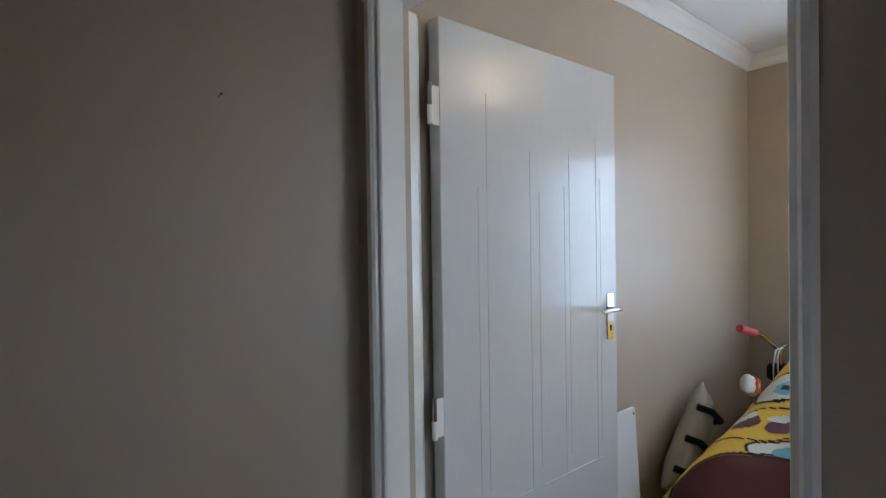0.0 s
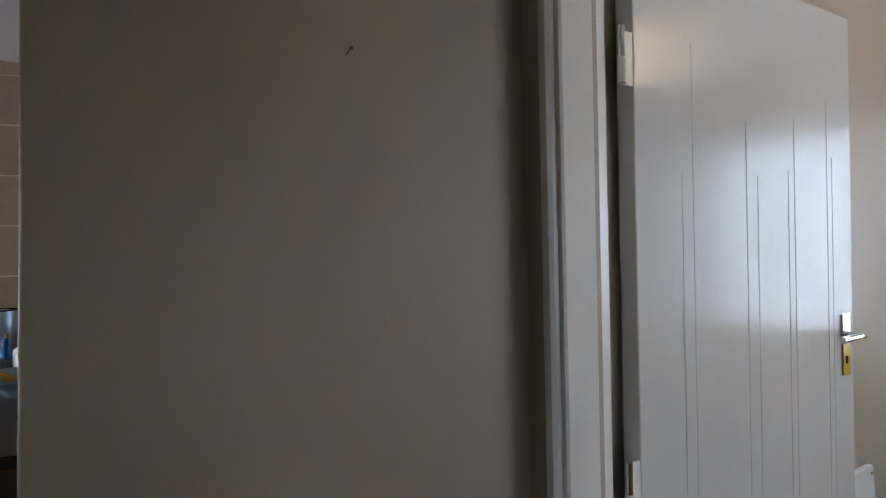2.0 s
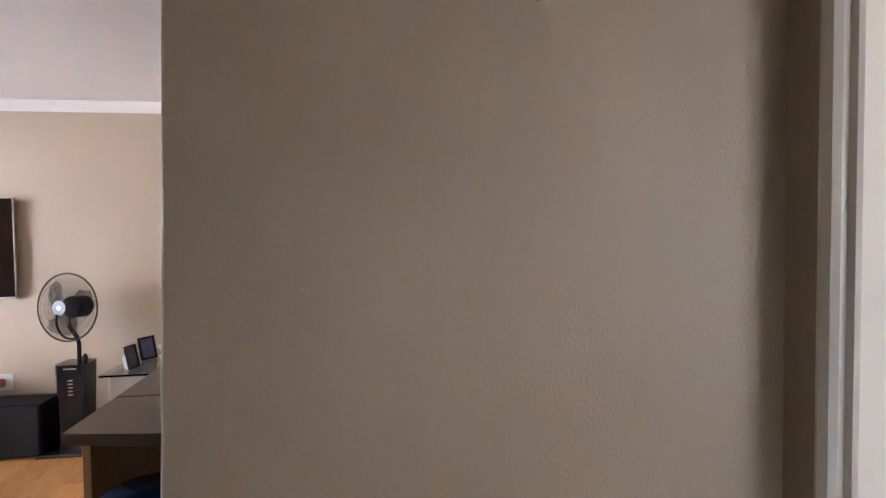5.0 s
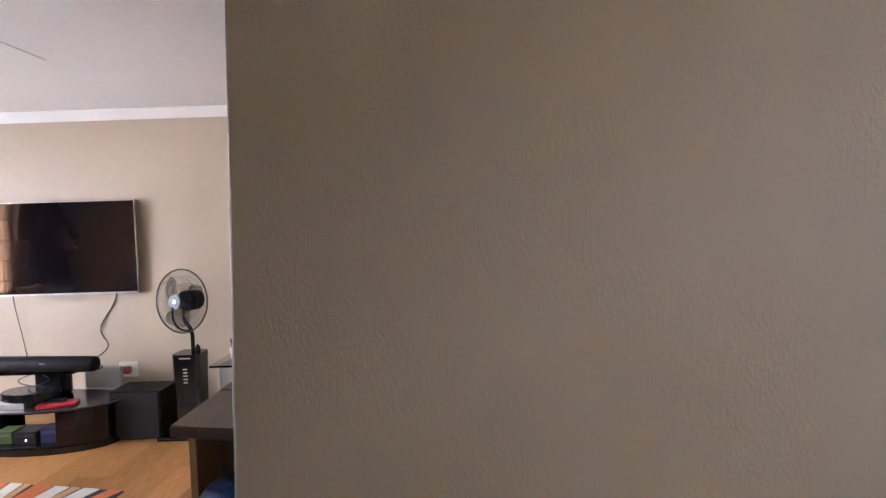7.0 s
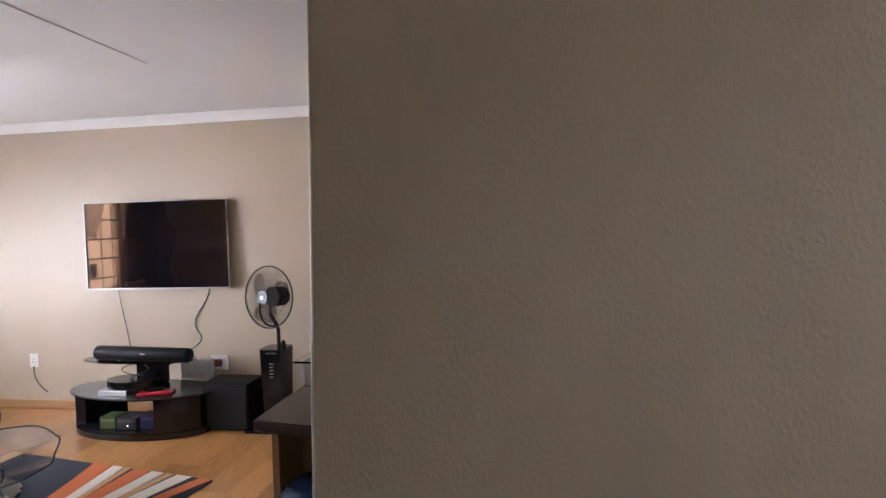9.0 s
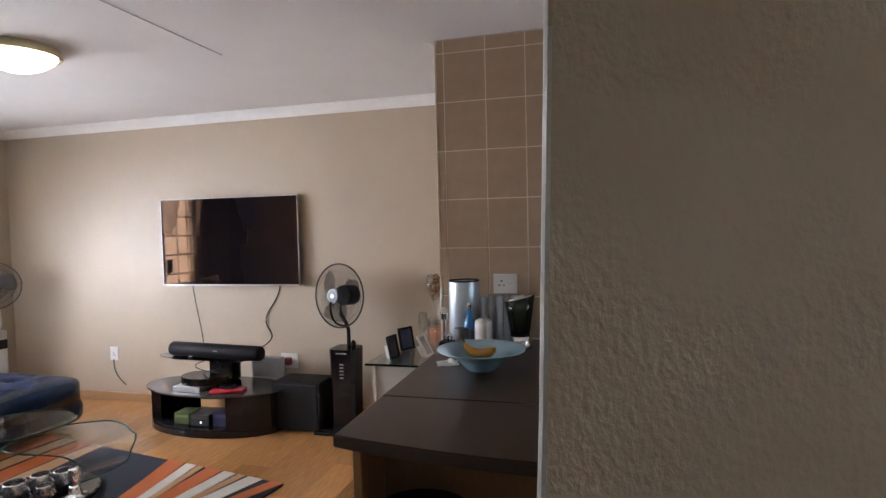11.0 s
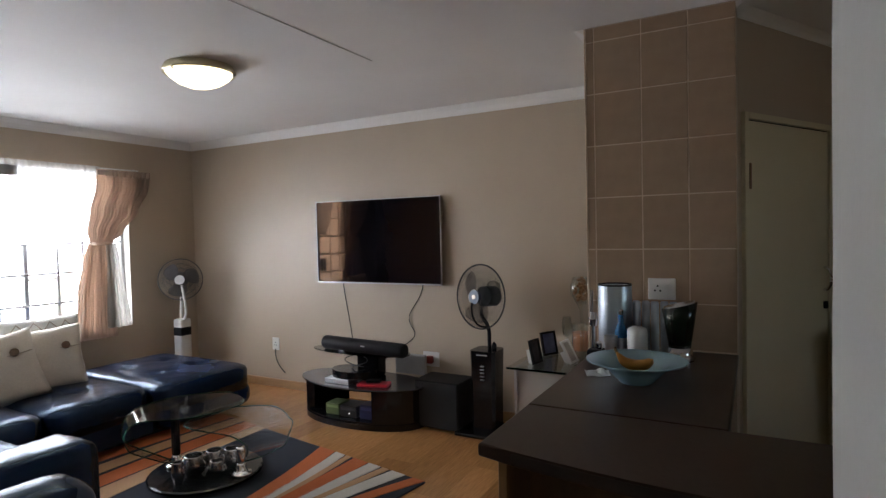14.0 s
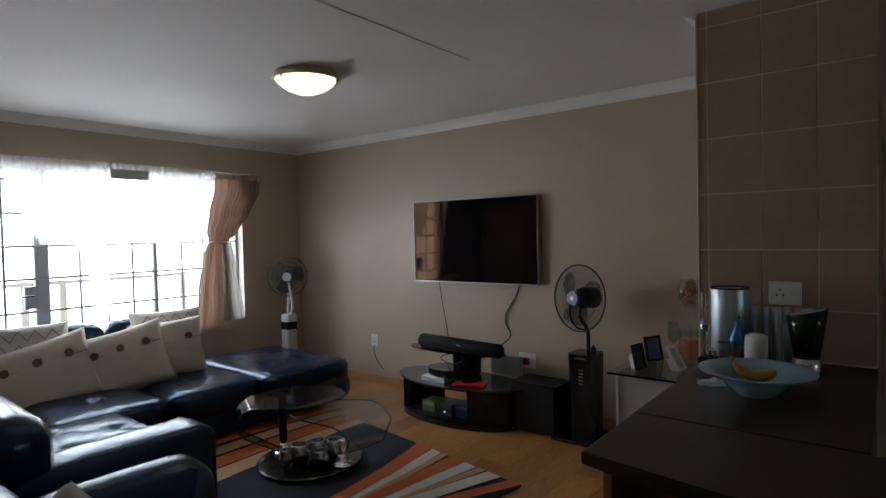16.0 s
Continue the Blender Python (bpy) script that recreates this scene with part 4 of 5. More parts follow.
# ---- curtains ----
def cloth(rows, folds, depth, n=60, seed=0.0, thick=0.0):
    """Hanging cloth on the west wall: rows of (z, y0, y1, fold depth factor)."""
    bm = bmesh.new()
    g = []
    for k, (z, y0, y1, fd) in enumerate(rows):
        row = []
        for i in range(n + 1):
            u = i / n
            w = 1 - 2.2 * abs(math.sin(math.pi * folds * u + seed + 1.1 * noise.noise((u * 5, 0.8 * z, seed)))) ** 0.8
            w = w * (0.75 + 0.5 * noise.noise((u * 4, 0.5 * z, seed + 7))) + 0.25 * math.sin(2 * math.pi * folds * 2.3 * u + 2 * seed)
            row.append(bm.verts.new((depth * fd * w + 0.012 * noise.noise((4 * u, 3 * z, seed)), y0 + (y1 - y0) * u, z)))
        g.append(row)
    for a, b in zip(g, g[1:]):
        for i in range(n):
            bm.faces.new((a[i], a[i + 1], b[i + 1], b[i]))
    if thick:
        bmesh.ops.solidify(bm, geom=bm.faces[:], thickness=thick)
    return bm


def lerp_rows(keys, n=26):
    out = []
    zs = [k[0] for k in keys]
    for i in range(n + 1):
        z = zs[0] + (zs[-1] - zs[0]) * i / n
        for a, b in zip(keys, keys[1:]):
            if a[0] >= z >= b[0] or a[0] <= z <= b[0]:
                t = (z - a[0]) / (b[0] - a[0])
                t = t * t * (3 - 2 * t)
                out.append((z, *[p + (q - p) * t for p, q in zip(a[1:], b[1:])]))
                break
    return out


def tied_curtain(m, mirror, label):
    o = thing("curtain", m, label, "curtain", "curtains at the window")
    s = -1 if mirror else 1
    up = [(2.085, 2.77, 3.28, 0.5), (2.06, 2.775, 3.27, 0.7), (1.95, 2.77, 3.25, 1.0), (1.70, 2.71, 3.13, 1.0), (1.52, 2.68, 2.99, 0.8), (1.42, 2.70, 2.88, 0.45)]
    low = [(1.42, 2.68, 2.86, 0.45), (1.30, 2.64, 2.87, 0.8), (0.95, 2.58, 2.89, 1.0), (0.58, 2.545, 2.90, 1.1)]
    if mirror:
        up, low = [[(z, 2 * 1.77 - b, 2 * 1.77 - a, f) for z, a, b, f in k] for k in (up, low)]
    part("upper_drape", cloth(lerp_rows(up), 13, 0.038, 190, 0.3, 0.0025), M_CURTAIN, o, smooth=True)
    part("lower_drape", cloth(lerp_rows(low), 10, 0.038, 150, 1.1, 0.0025), M_CURTAIN, o, smooth=True)
    lin = [(1.42, 2.80, 2.90, 0.4), (1.2, 2.81, 2.94, 0.8), (0.66, 2.80, 3.02, 1.3)]
    if mirror:
        lin = [(z, 2 * 1.77 - b, 2 * 1.77 - a, f) for z, a, b, f in lin]
    bm = cloth(lerp_rows(lin), 3, 0.016, 40, 2.0, 0.002)
    bmesh.ops.translate(bm, verts=bm.verts, vec=(0.045, 0, 0))
    part("lining", bm, mat("pale_curtain_lining", (0.62, 0.60, 0.57), 0.8, vary=0.06), o, "pale grey curtain lining", smooth=True)
    yc = 2.785 if not mirror else 2 * 1.77 - 2.785
    part("tie_back", tube([(0.05 * math.cos(a), yc + 0.075 * math.sin(a), 1.42) for a in [k * math.pi / 10 for k in range(20)]], 0.014, 8, closed=True), M_CURTAIN, o)
    part("header_tape", box(-0.016, 0.0, (2.775 if not mirror else 0.27), (3.27 if not mirror else 0.765), 2.03, 2.075, 0.006), M_CURTAIN, o)
    return o


tied_curtain(pose(XW + 0.085, 0, 0), False, "tan satin curtain tied back beside the window")
tied_curtain(pose(XW + 0.085, 0, 0), True, "tan satin curtain tied back at the window's far end")
crod = thing("curtain_rail", pose(XW + 0.018, 0, 2.10), "thin white curtain rail above the window", "curtain rail")
part("rail", tube([(0, 0.30, 0), (0, 3.20, 0)], 0.006, 8), M_WHITE, crod)
for y in (0.34, 1.75, 3.16):
    part("bracket", box(-0.0175, 0.0, y - 0.01, y + 0.01, -0.012, 0.012, 0.003), M_WHITE, crod)

voile = thing("voile_swag", pose(XW + 0.035, 0, 0), "white voile swag with lace header across the window", "curtain")
bm = bmesh.new()
g = []
n, mrow = 150, 18
for i in range(n + 1):
    u = i / n
    y = 1.12 + 1.70 * u
    drop = 0.64 + 0.03 * math.cos(2 * math.pi * (u * 1.5)) + 0.03 * abs(math.sin(math.pi * (u * 3 + 0.2)))
    drop *= min(1.0, 0.2 + 6.0 * u)
    col = []
    for j in range(mrow + 1):
        v = j / mrow
        x = 0.012 * math.sin(2 * math.pi * 34 * u + 1.5 * noise.noise((5 * u, v, 1))) * (0.6 + 0.6 * v)
        col.append(bm.verts.new((x, y, 2.112 - drop * v)))
    g.append(col)
for a, b in zip(g, g[1:]):
    for j in range(mrow):
        bm.faces.new((a[j], a[j + 1], b[j + 1], b[j]))
part("voile", bm, M_SHEER, voile, smooth=True)
bm = cloth(lerp_rows([(1.50, 1.58, 1.82, 0.6), (1.25, 1.66, 1.83, 0.9), (0.98, 1.71, 1.83, 1.0), (0.86, 1.71, 1.84, 1.2)]), 5, 0.012, 40, 0.5)
part("voile_tail", bm, M_SHEER, voile, "gathered voile tail", smooth=True)
part("vent_flap", box(0.020, 0.024, 1.855, 2.165, 1.978, 2.062), M_STEEL, voile, "grey header strip")

# ---- sofas ----
def button(parent, x, y, z, r=0.012):
    part("tuft_button", lathe([(0.0, 0.006), (r * 0.7, 0.004), (r, 0.0)], 12, at=(x, y, z)), M_LEATHER, parent)


def tufted(x0, x1, y0, y1, z0, z1, tufts, puff=0.03, r=0.05, fall=1.0):
    """Leather seat pad with dimples at the tuft points and creases that run out from them."""
    n = 40
    bm = bmesh.new()
    cx, cy, hx, hy = (x0 + x1) / 2, (y0 + y1) / 2, (x1 - x0) / 2, (y1 - y0) / 2
    g = {}
    for i in range(n + 1):
        for j in range(n + 1):
            u, v = 2 * i / n - 1, 2 * j / n - 1
            x, y = cx + hx * u, cy + hy * v
            ex, ey = max(0, hx * abs(u) - (hx - r)) / r, max(0, hy * abs(v) - (hy - r)) / r
            e = math.hypot(ex, ey)
            if e > 1 and ex > 0 and ey > 0:
                x, y = cx + math.copysign(hx - r + r * ex / e, u), cy + math.copysign(hy - r + r * ey / e, v)
            e = min(1.0, e)
            z = z1 - fall * r * (1 - math.sqrt(1 - e * e)) + puff * (1 - u * u) * (1 - v * v)
            for tx, ty in tufts:
                d = math.hypot(x - tx, y - ty)
                a = math.atan2(y - ty, x - tx)
                z -= 0.032 * math.exp(-(d / 0.055) ** 2) + 0.007 * math.exp(-(d / 0.17) ** 2) * (0.5 + 0.5 * math.cos(5 * a + 9 * tx)) * min(1, d / 0.03)
            z += 0.004 * noise.noise((7 * x, 7 * y, 1.0)) + 0.0018 * noise.noise((22 * x, 22 * y, 4.0))
            g[i, j] = bm.verts.new((x, y, z))
    for i in range(n):
        for j in range(n):
            bm.faces.new((g[i, j], g[i + 1, j], g[i + 1, j + 1], g[i, j + 1]))
    rim = [g[i, 0] for i in range(n)] + [g[n, j] for j in range(n)] + [g[i, n] for i in range(n, 0, -1)] + [g[0, j] for j in range(n, 0, -1)]
    low = [bm.verts.new((v.co.x, v.co.y, z0)) for v in rim]
    for k in range(len(rim)):
        m = (k + 1) % len(rim)
        bm.faces.new((rim[k], rim[m], low[m], low[k]))
    bm.faces.new(low)
    return bm


chaise = thing("sectional_sofa", pose(0, 0, 0), "black tufted leather sofa with a chaise end under the window", "sofa")
part("base", box(-5.02, -3.822, 0.98, 2.36, 0.05, 0.22, 0.02), M_LEATHER, chaise)
part("base", box(-5.02, -3.744, 2.367, 3.206, 0.05, 0.25, 0.085, 5), M_LEATHER, chaise)
for y0, y1, x1, tf in ((2.365, 3.21, -3.74, [(-4.15, 2.95), (-4.15, 2.62), (-4.55, 2.95), (-4.55, 2.62)]), (1.68, 2.36, -3.82, [(-4.2, 2.02), (-4.55, 2.02)]), (0.98, 1.675, -3.82, [(-4.2, 1.33), (-4.55, 1.33)])):
    part("seat_cushion", tufted(-4.92, x1, y0, y1, 0.20, 0.40, tf, 0.012, 0.14, 0.38), M_LEATHER, chaise, smooth=True)
    for tx, ty in tf:
        button(chaise, tx, ty, 0.39)
for y0, y1 in ((0.95, 1.68), (1.69, 2.36)):
    part("backrest", soft_block(-5.10, -4.86, y0, y1, 0.22, 0.81, 0.10, puff=0.02), M_LEATHER, chaise, smooth=True)
for x, y in ((-4.9, 1.05), (-3.95, 1.05), (-4.9, 3.1), (-3.87, 3.1)):
    part("foot", box(x - 0.03, x + 0.03, y - 0.03, y + 0.03, 0.0, 0.05, 0.004), M_CHROME, chaise)


def armchair(name, m, w, label, seats, tufts, ha=0.535, left_arm=True, zs=0.395, round_arm=0.07):
    """Low leather seat that faces +y; origin at the back's left corner on the floor."""
    o = thing(name, m, label, "sofa" if seats > 1 else "armchair")
    a, d = 0.30, 0.92
    part("base", box(0.02, w - 0.02, 0.05, d - 0.06, 0.05, 0.20, 0.02), M_LEATHER, o)
    al = a if left_arm else 0.0
    for x0 in ((0.0, w - a) if left_arm else (w - a,)):
        part("arm", soft_block(x0, x0 + a, 0.04, d, 0.06, ha, round_arm, puff=0.012), M_LEATHER, o, smooth=True)
    part("backrest", soft_block(al * 0.6, w - (a * 0.6 if left_arm else 0.02), -0.02, 0.24, 0.20, 0.74, 0.11, puff=0.03), M_LEATHER, o, smooth=True)
    sw = (w - a - al) / seats
    for k in range(seats):
        x0 = al + k * sw
        tf = [(x0 + sw * fx, 0.22 + 0.62 * fy) for fx, fy in tufts]
        part("seat_cushion", tufted(x0 + 0.004, x0 + sw - 0.004, 0.20, d - 0.03, 0.20, zs, tf), M_LEATHER, o, smooth=True)
        for tx, ty in tf:
            button(o, tx, ty, zs - 0.005)
    for x in (0.08, w - 0.08):
        for y in (0.1, d - 0.1):
            part("foot", box(x - 0.025, x + 0.025, y - 0.025, y + 0.025, 0, 0.05, 0.004), M_CHROME, o)
    return o


armchair("leather_loveseat", pose(-3.815, 0.43, 0), 1.115, "black leather sofa unit with one padded arm", 1, [(0.25, 0.4), (0.68, 0.4), (0.45, 0.8)], 0.535, False, 0.41)
armchair("leather_armchair", pose(-2.44, 0.14, 0), 1.0, "black leather armchair with broad padded arms", 1, [(0.3, 0.4), (0.7, 0.4), (0.5, 0.8)], 0.59, round_arm=0.14)

# cushions
M_BUTTON = mat("brown_horn_button", (0.13, 0.075, 0.04), 0.45, grain=60, vary=0.4)


def cushion(m, w, h, label, material=M_LINEN, buttons=3, stripes=False, d=0.21):
    """Cushion that faces -y in its own frame."""
    o = thing("throw_cushion", m, label, "cushion", "cushions on the sofas")
    part("cover", pillow_mesh(w, h, d, 18), material, o, smooth=True)
    if buttons:
        part("placket", box(-w * 0.44, w * 0.44, -d * 0.46, -d * 0.40, h * 0.115, h * 0.125), mat("linen_seam", (0.40, 0.35, 0.28), 0.9), o, "stitched flap edge")
        for k in range(buttons):
            x = w * 0.28 * (k - (buttons - 1) / 2) * 2 / max(1, buttons - 1)
            f = ((1 - (2 * x / w) ** 2) * 0.9) ** 0.38 * d / 2
            part("button", tube([(x, -f - 0.012, h * 0.15), (x, -f + 0.004, h * 0.15)], 0.027, 18), M_BUTTON, o, "large brown horn button")
    if stripes:
        for r in range(4):
            pts = []
            for k in range(9):
                x = -w * 0.38 + w * 0.76 * k / 8
                z = -h * 0.3 + h * 0.2 * r + (0.035 if k % 2 else -0.035)
                f = (max(0.02, 1 - (2 * x / w) ** 2) * max(0.02, 1 - (2 * z / h) ** 2)) ** 0.38 * d / 2
                pts.append((x, -f - 0.002, z))
            part("zigzag_stripe", tube(pts, 0.006, 5), mat("taupe_print", (0.36, 0.31, 0.25), 0.9), o)
    return o


def leaning(x, y, z, turn, tilt, spin=0):
    return Matrix.Translation((x, y, z)) @ Matrix.Rotation(radians(turn), 4, "Z") @ Matrix.Rotation(radians(tilt), 4, "X") @ Matrix.Rotation(radians(spin), 4, "Y")


cushion(leaning(-4.60, 1.15, 0.545, 72, -24, -15), 0.66, 0.50, "cream linen cushion with three brown buttons")
cushion(leaning(-4.50, 1.64, 0.57, 64, -24, -14), 0.60, 0.50, "cream linen cushion with three brown buttons")
cushion(leaning(-4.58, 2.00, 0.585, 68, -18, -4), 0.54, 0.48, "cream linen cushion with brown buttons", buttons=2)
M_PATTERN = mat("white_cotton", (0.66, 0.64, 0.60), 0.9, grain=70, vary=0.08)
cushion(leaning(-4.78, 1.12, 0.66, 80, -14, 0), 0.52, 0.46, "white cushion with taupe zigzag print", M_PATTERN, 0, True)
cushion(leaning(-4.79, 2.10, 0.66, 82, -14, 0), 0.56, 0.44, "white cushion with taupe zigzag print", M_PATTERN, 0, True)
cushion(leaning(-2.22, 0.53, 0.50, 40, -30, 30), 0.22, 0.22, "grey pleated cushion on the armchair", M_GREYCLOTH, 0)

# ---- rug ----
rug = thing("rug", pose(-1.72, 2.61, 0, 0, 0, -9.5), "navy rug with orange, white and tan curved stripes", "rug")
M_NAVY = mat("navy_pile", (0.014, 0.018, 0.03), 0.95, grain=120, vary=0.3, bump=0.003, bump_scale=300)
M_RORANGE = mat("orange_pile", (0.52, 0.13, 0.035), 0.95, grain=120, vary=0.25, bump=0.003, bump_scale=300)
M_RWHITE = mat("white_pile", (0.62, 0.60, 0.56), 0.95, grain=120, vary=0.2, bump=0.003, bump_scale=300)
M_RTAN = mat("tan_pile", (0.50, 0.30, 0.16), 0.95, grain=120, vary=0.25, bump=0.003, bump_scale=300)
RW, RL = 2.35, 1.65
part("rug_body", box(-RW, 0, -RL, 0, 0.0005, 0.011, 0.004, 2), M_NAVY, rug)


def swoosh(x_far, w_far, x_near, w_near, bend, m, n=30):
    """Curved band that runs from the far edge to the near edge."""
    bm = bmesh.new()
    top, rows = 0.0142, []
    for i in range(n + 1):
        t = i / n
        y = -0.004 - (RL - 0.008) * t
        c = x_far + (x_near - x_far) * (t if bend else 1 - (1 - t) ** 2) + bend * math.sin(math.pi * t * 0.5) * t
        w = w_far + (w_near - w_far) * t
        xs = [max(-RW + 0.004, min(-0.004, c - w / 2)), max(-RW + 0.004, min(-0.004, c + w / 2))]
        rows.append([bm.verts.new((xs[0], y, 0.011)), bm.verts.new((xs[0] + min(0.004, w * 0.2), y, top)), bm.verts.new((xs[1] - min(0.004, w * 0.2), y, top)), bm.verts.new((xs[1], y, 0.011))])
    for a, b in zip(rows, rows[1:]):
        for k in range(3):
            bm.faces.new((a[k], a[k + 1], b[k + 1], b[k]))
    part("stripe", bm, m, rug)


for xf_, wf, xn, wn, bend, m in ((-0.05, 0.09, -0.322, 0.038, 0.0, M_RORANGE), (-0.21, 0.11, -0.360, 0.046, 0.0, M_RWHITE), (-0.315, 0.06, -0.386, 0.025, 0.0, M_RTAN), (-0.41, 0.1, -0.408, 0.042, 0.0, M_RWHITE), (-0.535, 0.13, -0.438, 0.055, 0.0, M_RORANGE), (-0.65, 0.05, -0.466, 0.021, 0.0, M_RTAN), (-0.73, 0.09, -0.485, 0.038, 0.0, M_RWHITE), (-0.86, 0.15, -0.516, 0.063, 0.0, M_RORANGE),
                                 (-1.62, 0.10, -1.45, 0.2, 0.15, M_RTAN), (-1.76, 0.15, -1.65, 0.16, 0.15, M_RORANGE), (-1.92, 0.12, -1.85, 0.14, 0.15, M_RTAN), (-2.10, 0.18, -2.05, 0.2, 0.10, M_RORANGE)):
    swoosh(xf_, wf, xn, wn, bend, m)

# ---- coffee table ----
table = thing("coffee_table", pose(-2.985, 2.12, 0.0145), "swirled glass coffee table on a black disc base", "coffee table")
part("base_disc", lathe([(0.0, 0.0), (0.315, 0.0), (0.33, 0.008), (0.33, 0.022), (0.32, 0.028), (0.0, 0.028)], 56), M_BLACK, table, "glossy black base")


def swirl_sheet(cx, cy, turn, z, keys, u0, u1, radius, sweep, tail, skew=0.0, t=0.010):
    """Glass plate that lies flat from u0 to u1, rolls under with the radius and runs back to the foot.
    keys: (share of the length, half-width)."""
    c, sn = math.cos(turn), math.sin(turn)
    prof = [(u0 + (u1 - u0) * k / 16, 0.0) for k in range(17)]
    prof += [(u1 + radius * math.sin(sweep * k / 12), radius * (math.cos(sweep * k / 12) - 1)) for k in range(1, 13)]
    ux, uz = math.cos(sweep), -math.sin(sweep)
    prof += [(prof[28][0] + ux * tail * k / 6, prof[28][1] + uz * tail * k / 6) for k in range(1, 7)]
    lens = [0.0]
    for p, q in zip(prof, prof[1:]):
        lens.append(lens[-1] + math.hypot(q[0] - p[0], q[1] - p[1]))
    bm, rows = bmesh.new(), []
    for (u, dz), ln in zip(prof, lens):
        sh = ln / lens[-1]
        for a, b in zip(keys, keys[1:]):
            if a[0] <= sh <= b[0] + 1e-9:
                k = (sh - a[0]) / (b[0] - a[0])
                w = a[1] + (b[1] - a[1]) * math.sin(k * math.pi / 2) if b[1] > a[1] else b[1] + (a[1] - b[1]) * math.cos(k * math.pi / 2)
        rows.append([(cx + c * u - sn * (v * w + skew * u), cy + sn * u + c * (v * w + skew * u), z + dz) for v in [j / 6 - 1 for j in range(13)]])
    grid = [[bm.verts.new(p) for p in r] for r in rows]
    for a, b in zip(grid, grid[1:]):
        for j in range(12):
            bm.faces.new((a[j], a[j + 1], b[j + 1], b[j]))
    bmesh.ops.solidify(bm, geom=bm.faces[:], thickness=t)
    rim = [r[0] for r in rows] + rows[-1][1:-1] + [r[-1] for r in rows[::-1]]
    return bm, tube(rim, t * 0.42, 6)


for nm, args in (("top_plate", (-0.10, -0.03, -2.05, 0.41, ((0, 0.07), (0.05, 0.18), (0.28, 0.26), (0.62, 0.09), (1, 0.05)), -0.31, 0.25, 0.11, 2.6, 0.24)),
                 ("lower_plate", (0.15, 0.10, -0.36, 0.335, ((0, 0.10), (0.22, 0.275), (0.55, 0.20), (0.72, 0.12), (1, 0.05)), -0.22, 0.29, 0.07, 2.6, 0.16, 0.15))):
    sheet, rim = swirl_sheet(*args)
    sheet = part(nm, sheet, M_THIN, table, "bent clear glass plate", smooth=True)
    part("glass_edge", rim, M_GLASSEDGE, sheet, "dark green glass edge", smooth=True)
for x, y, h in ((-0.21, -0.05, 0.40), (0.26, 0.04, 0.19)):
    part("chrome_stand", lathe([(0.0, 0.0285), (0.062, 0.0285), (0.066, 0.036), (0.060, 0.044), (0.042, 0.05), (0.034, 0.058), (0.030, 0.085), (0.020, 0.10), (0.0, 0.102)], 28, at=(x, y, 0)), M_CHROME, table, "chrome foot", smooth=True)
    part("glass_rod", lathe([(0.024, 0.1), (0.026, 0.11), (0.026, h - 0.01), (0.022, h)], 18, at=(x, y, 0)), M_CHROME if h < 0.3 else M_BLACK, table, "polished rod", smooth=True)
M_PEWTER = mat("pewter", (0.36, 0.35, 0.35), 0.24, metal=1.0, grain=20, vary=0.1)
for x, y, r, h in ((0.02, -0.10, 0.070, 0.125), (0.04, 0.03, 0.062, 0.115), (0.12, 0.10, 0.062, 0.115), (0.04, -0.22, 0.036, 0.13), (0.16, -0.05, 0.05, 0.10)):
    pot = thing("pewter_pot", pose(-2.985 + x, 2.12 + y, 0.0432), "round pewter pot on the table's black base", "pot", "pots under the glass")
    part("bowl", lathe([(0.0, 0.0), (r * 0.55, 0.0), (r * 0.60, h * 0.05), (r * 0.85, h * 0.22), (r, h * 0.48), (r * 0.97, h * 0.72), (r * 0.78, h * 0.93), (r * 0.74, h), (r * 0.68, h * 0.985), (r * 0.72, h * 0.9), (r * 0.9, h * 0.6), (r * 0.5, h * 0.15), (0.0, h * 0.1)], 28), M_PEWTER, pot, smooth=True)
    part("pot_handle", tube(bezier((r * 0.9, 0, h * 0.8), (r * 1.6, 0, h * 0.95), (r * 1.6, 0, h * 0.4), (r * 0.98, 0, h * 0.4)), 0.005, 8), M_PEWTER, pot)

# ---- counter ----
def rounded_slab(outline, z0, z1, bev=0.008):
    bm = prism(outline, z0, z1)
    bmesh.ops.bevel(bm, geom=[e for e in bm.edges if abs(e.verts[0].co.z - e.verts[1].co.z) < 1e-6], offset=bev, segments=3, profile=0.5, affect="EDGES")
    return bm


ZT = 0.882
front = [(-0.70 + 1.2 * k / 12, 1.207 - 0.072 * math.sin(math.pi * min(1.0, (k / 12) / 0.95) * 0.9)) for k in range(13)]
top1 = thing("bar_worktop", pose(0, 0, 0), "dark brown laminate breakfast bar top with a bowed front", "worktop")
part("slab", rounded_slab(front + [(0.55, 1.588), (-0.70, 1.588)], ZT - 0.038, ZT), M_TOP, top1)
band = prism([(x, y - 0.0012) for x, y in front[1:-1]] + [(x, y + 0.004) for x, y in front[1:-1]][::-1], ZT - 0.031, ZT - 0.007)
part("edge_band", band, mat("dark_edge_band", (0.035, 0.024, 0.02), 0.35, vary=0.2), top1, "dark brown edge band")
top2 = thing("worktop", pose(0, 0, 0), "dark brown laminate kitchen worktop", "worktop")
part("slab", rounded_slab([(-0.70, 1.591), (-0.106, 1.591), (-0.106, 2.641), (-0.70, 2.641)], ZT - 0.038, ZT, 0.006), M_TOP, top2)
part("wall_seal", box(-0.69, -0.112, 2.632, 2.640, ZT + 0.0003, ZT + 0.006), M_GROUT, top2)
cab = thing("counter_cabinet", pose(0, 0, 0), "walnut-veneer base cabinet under the worktop", "cabinet")
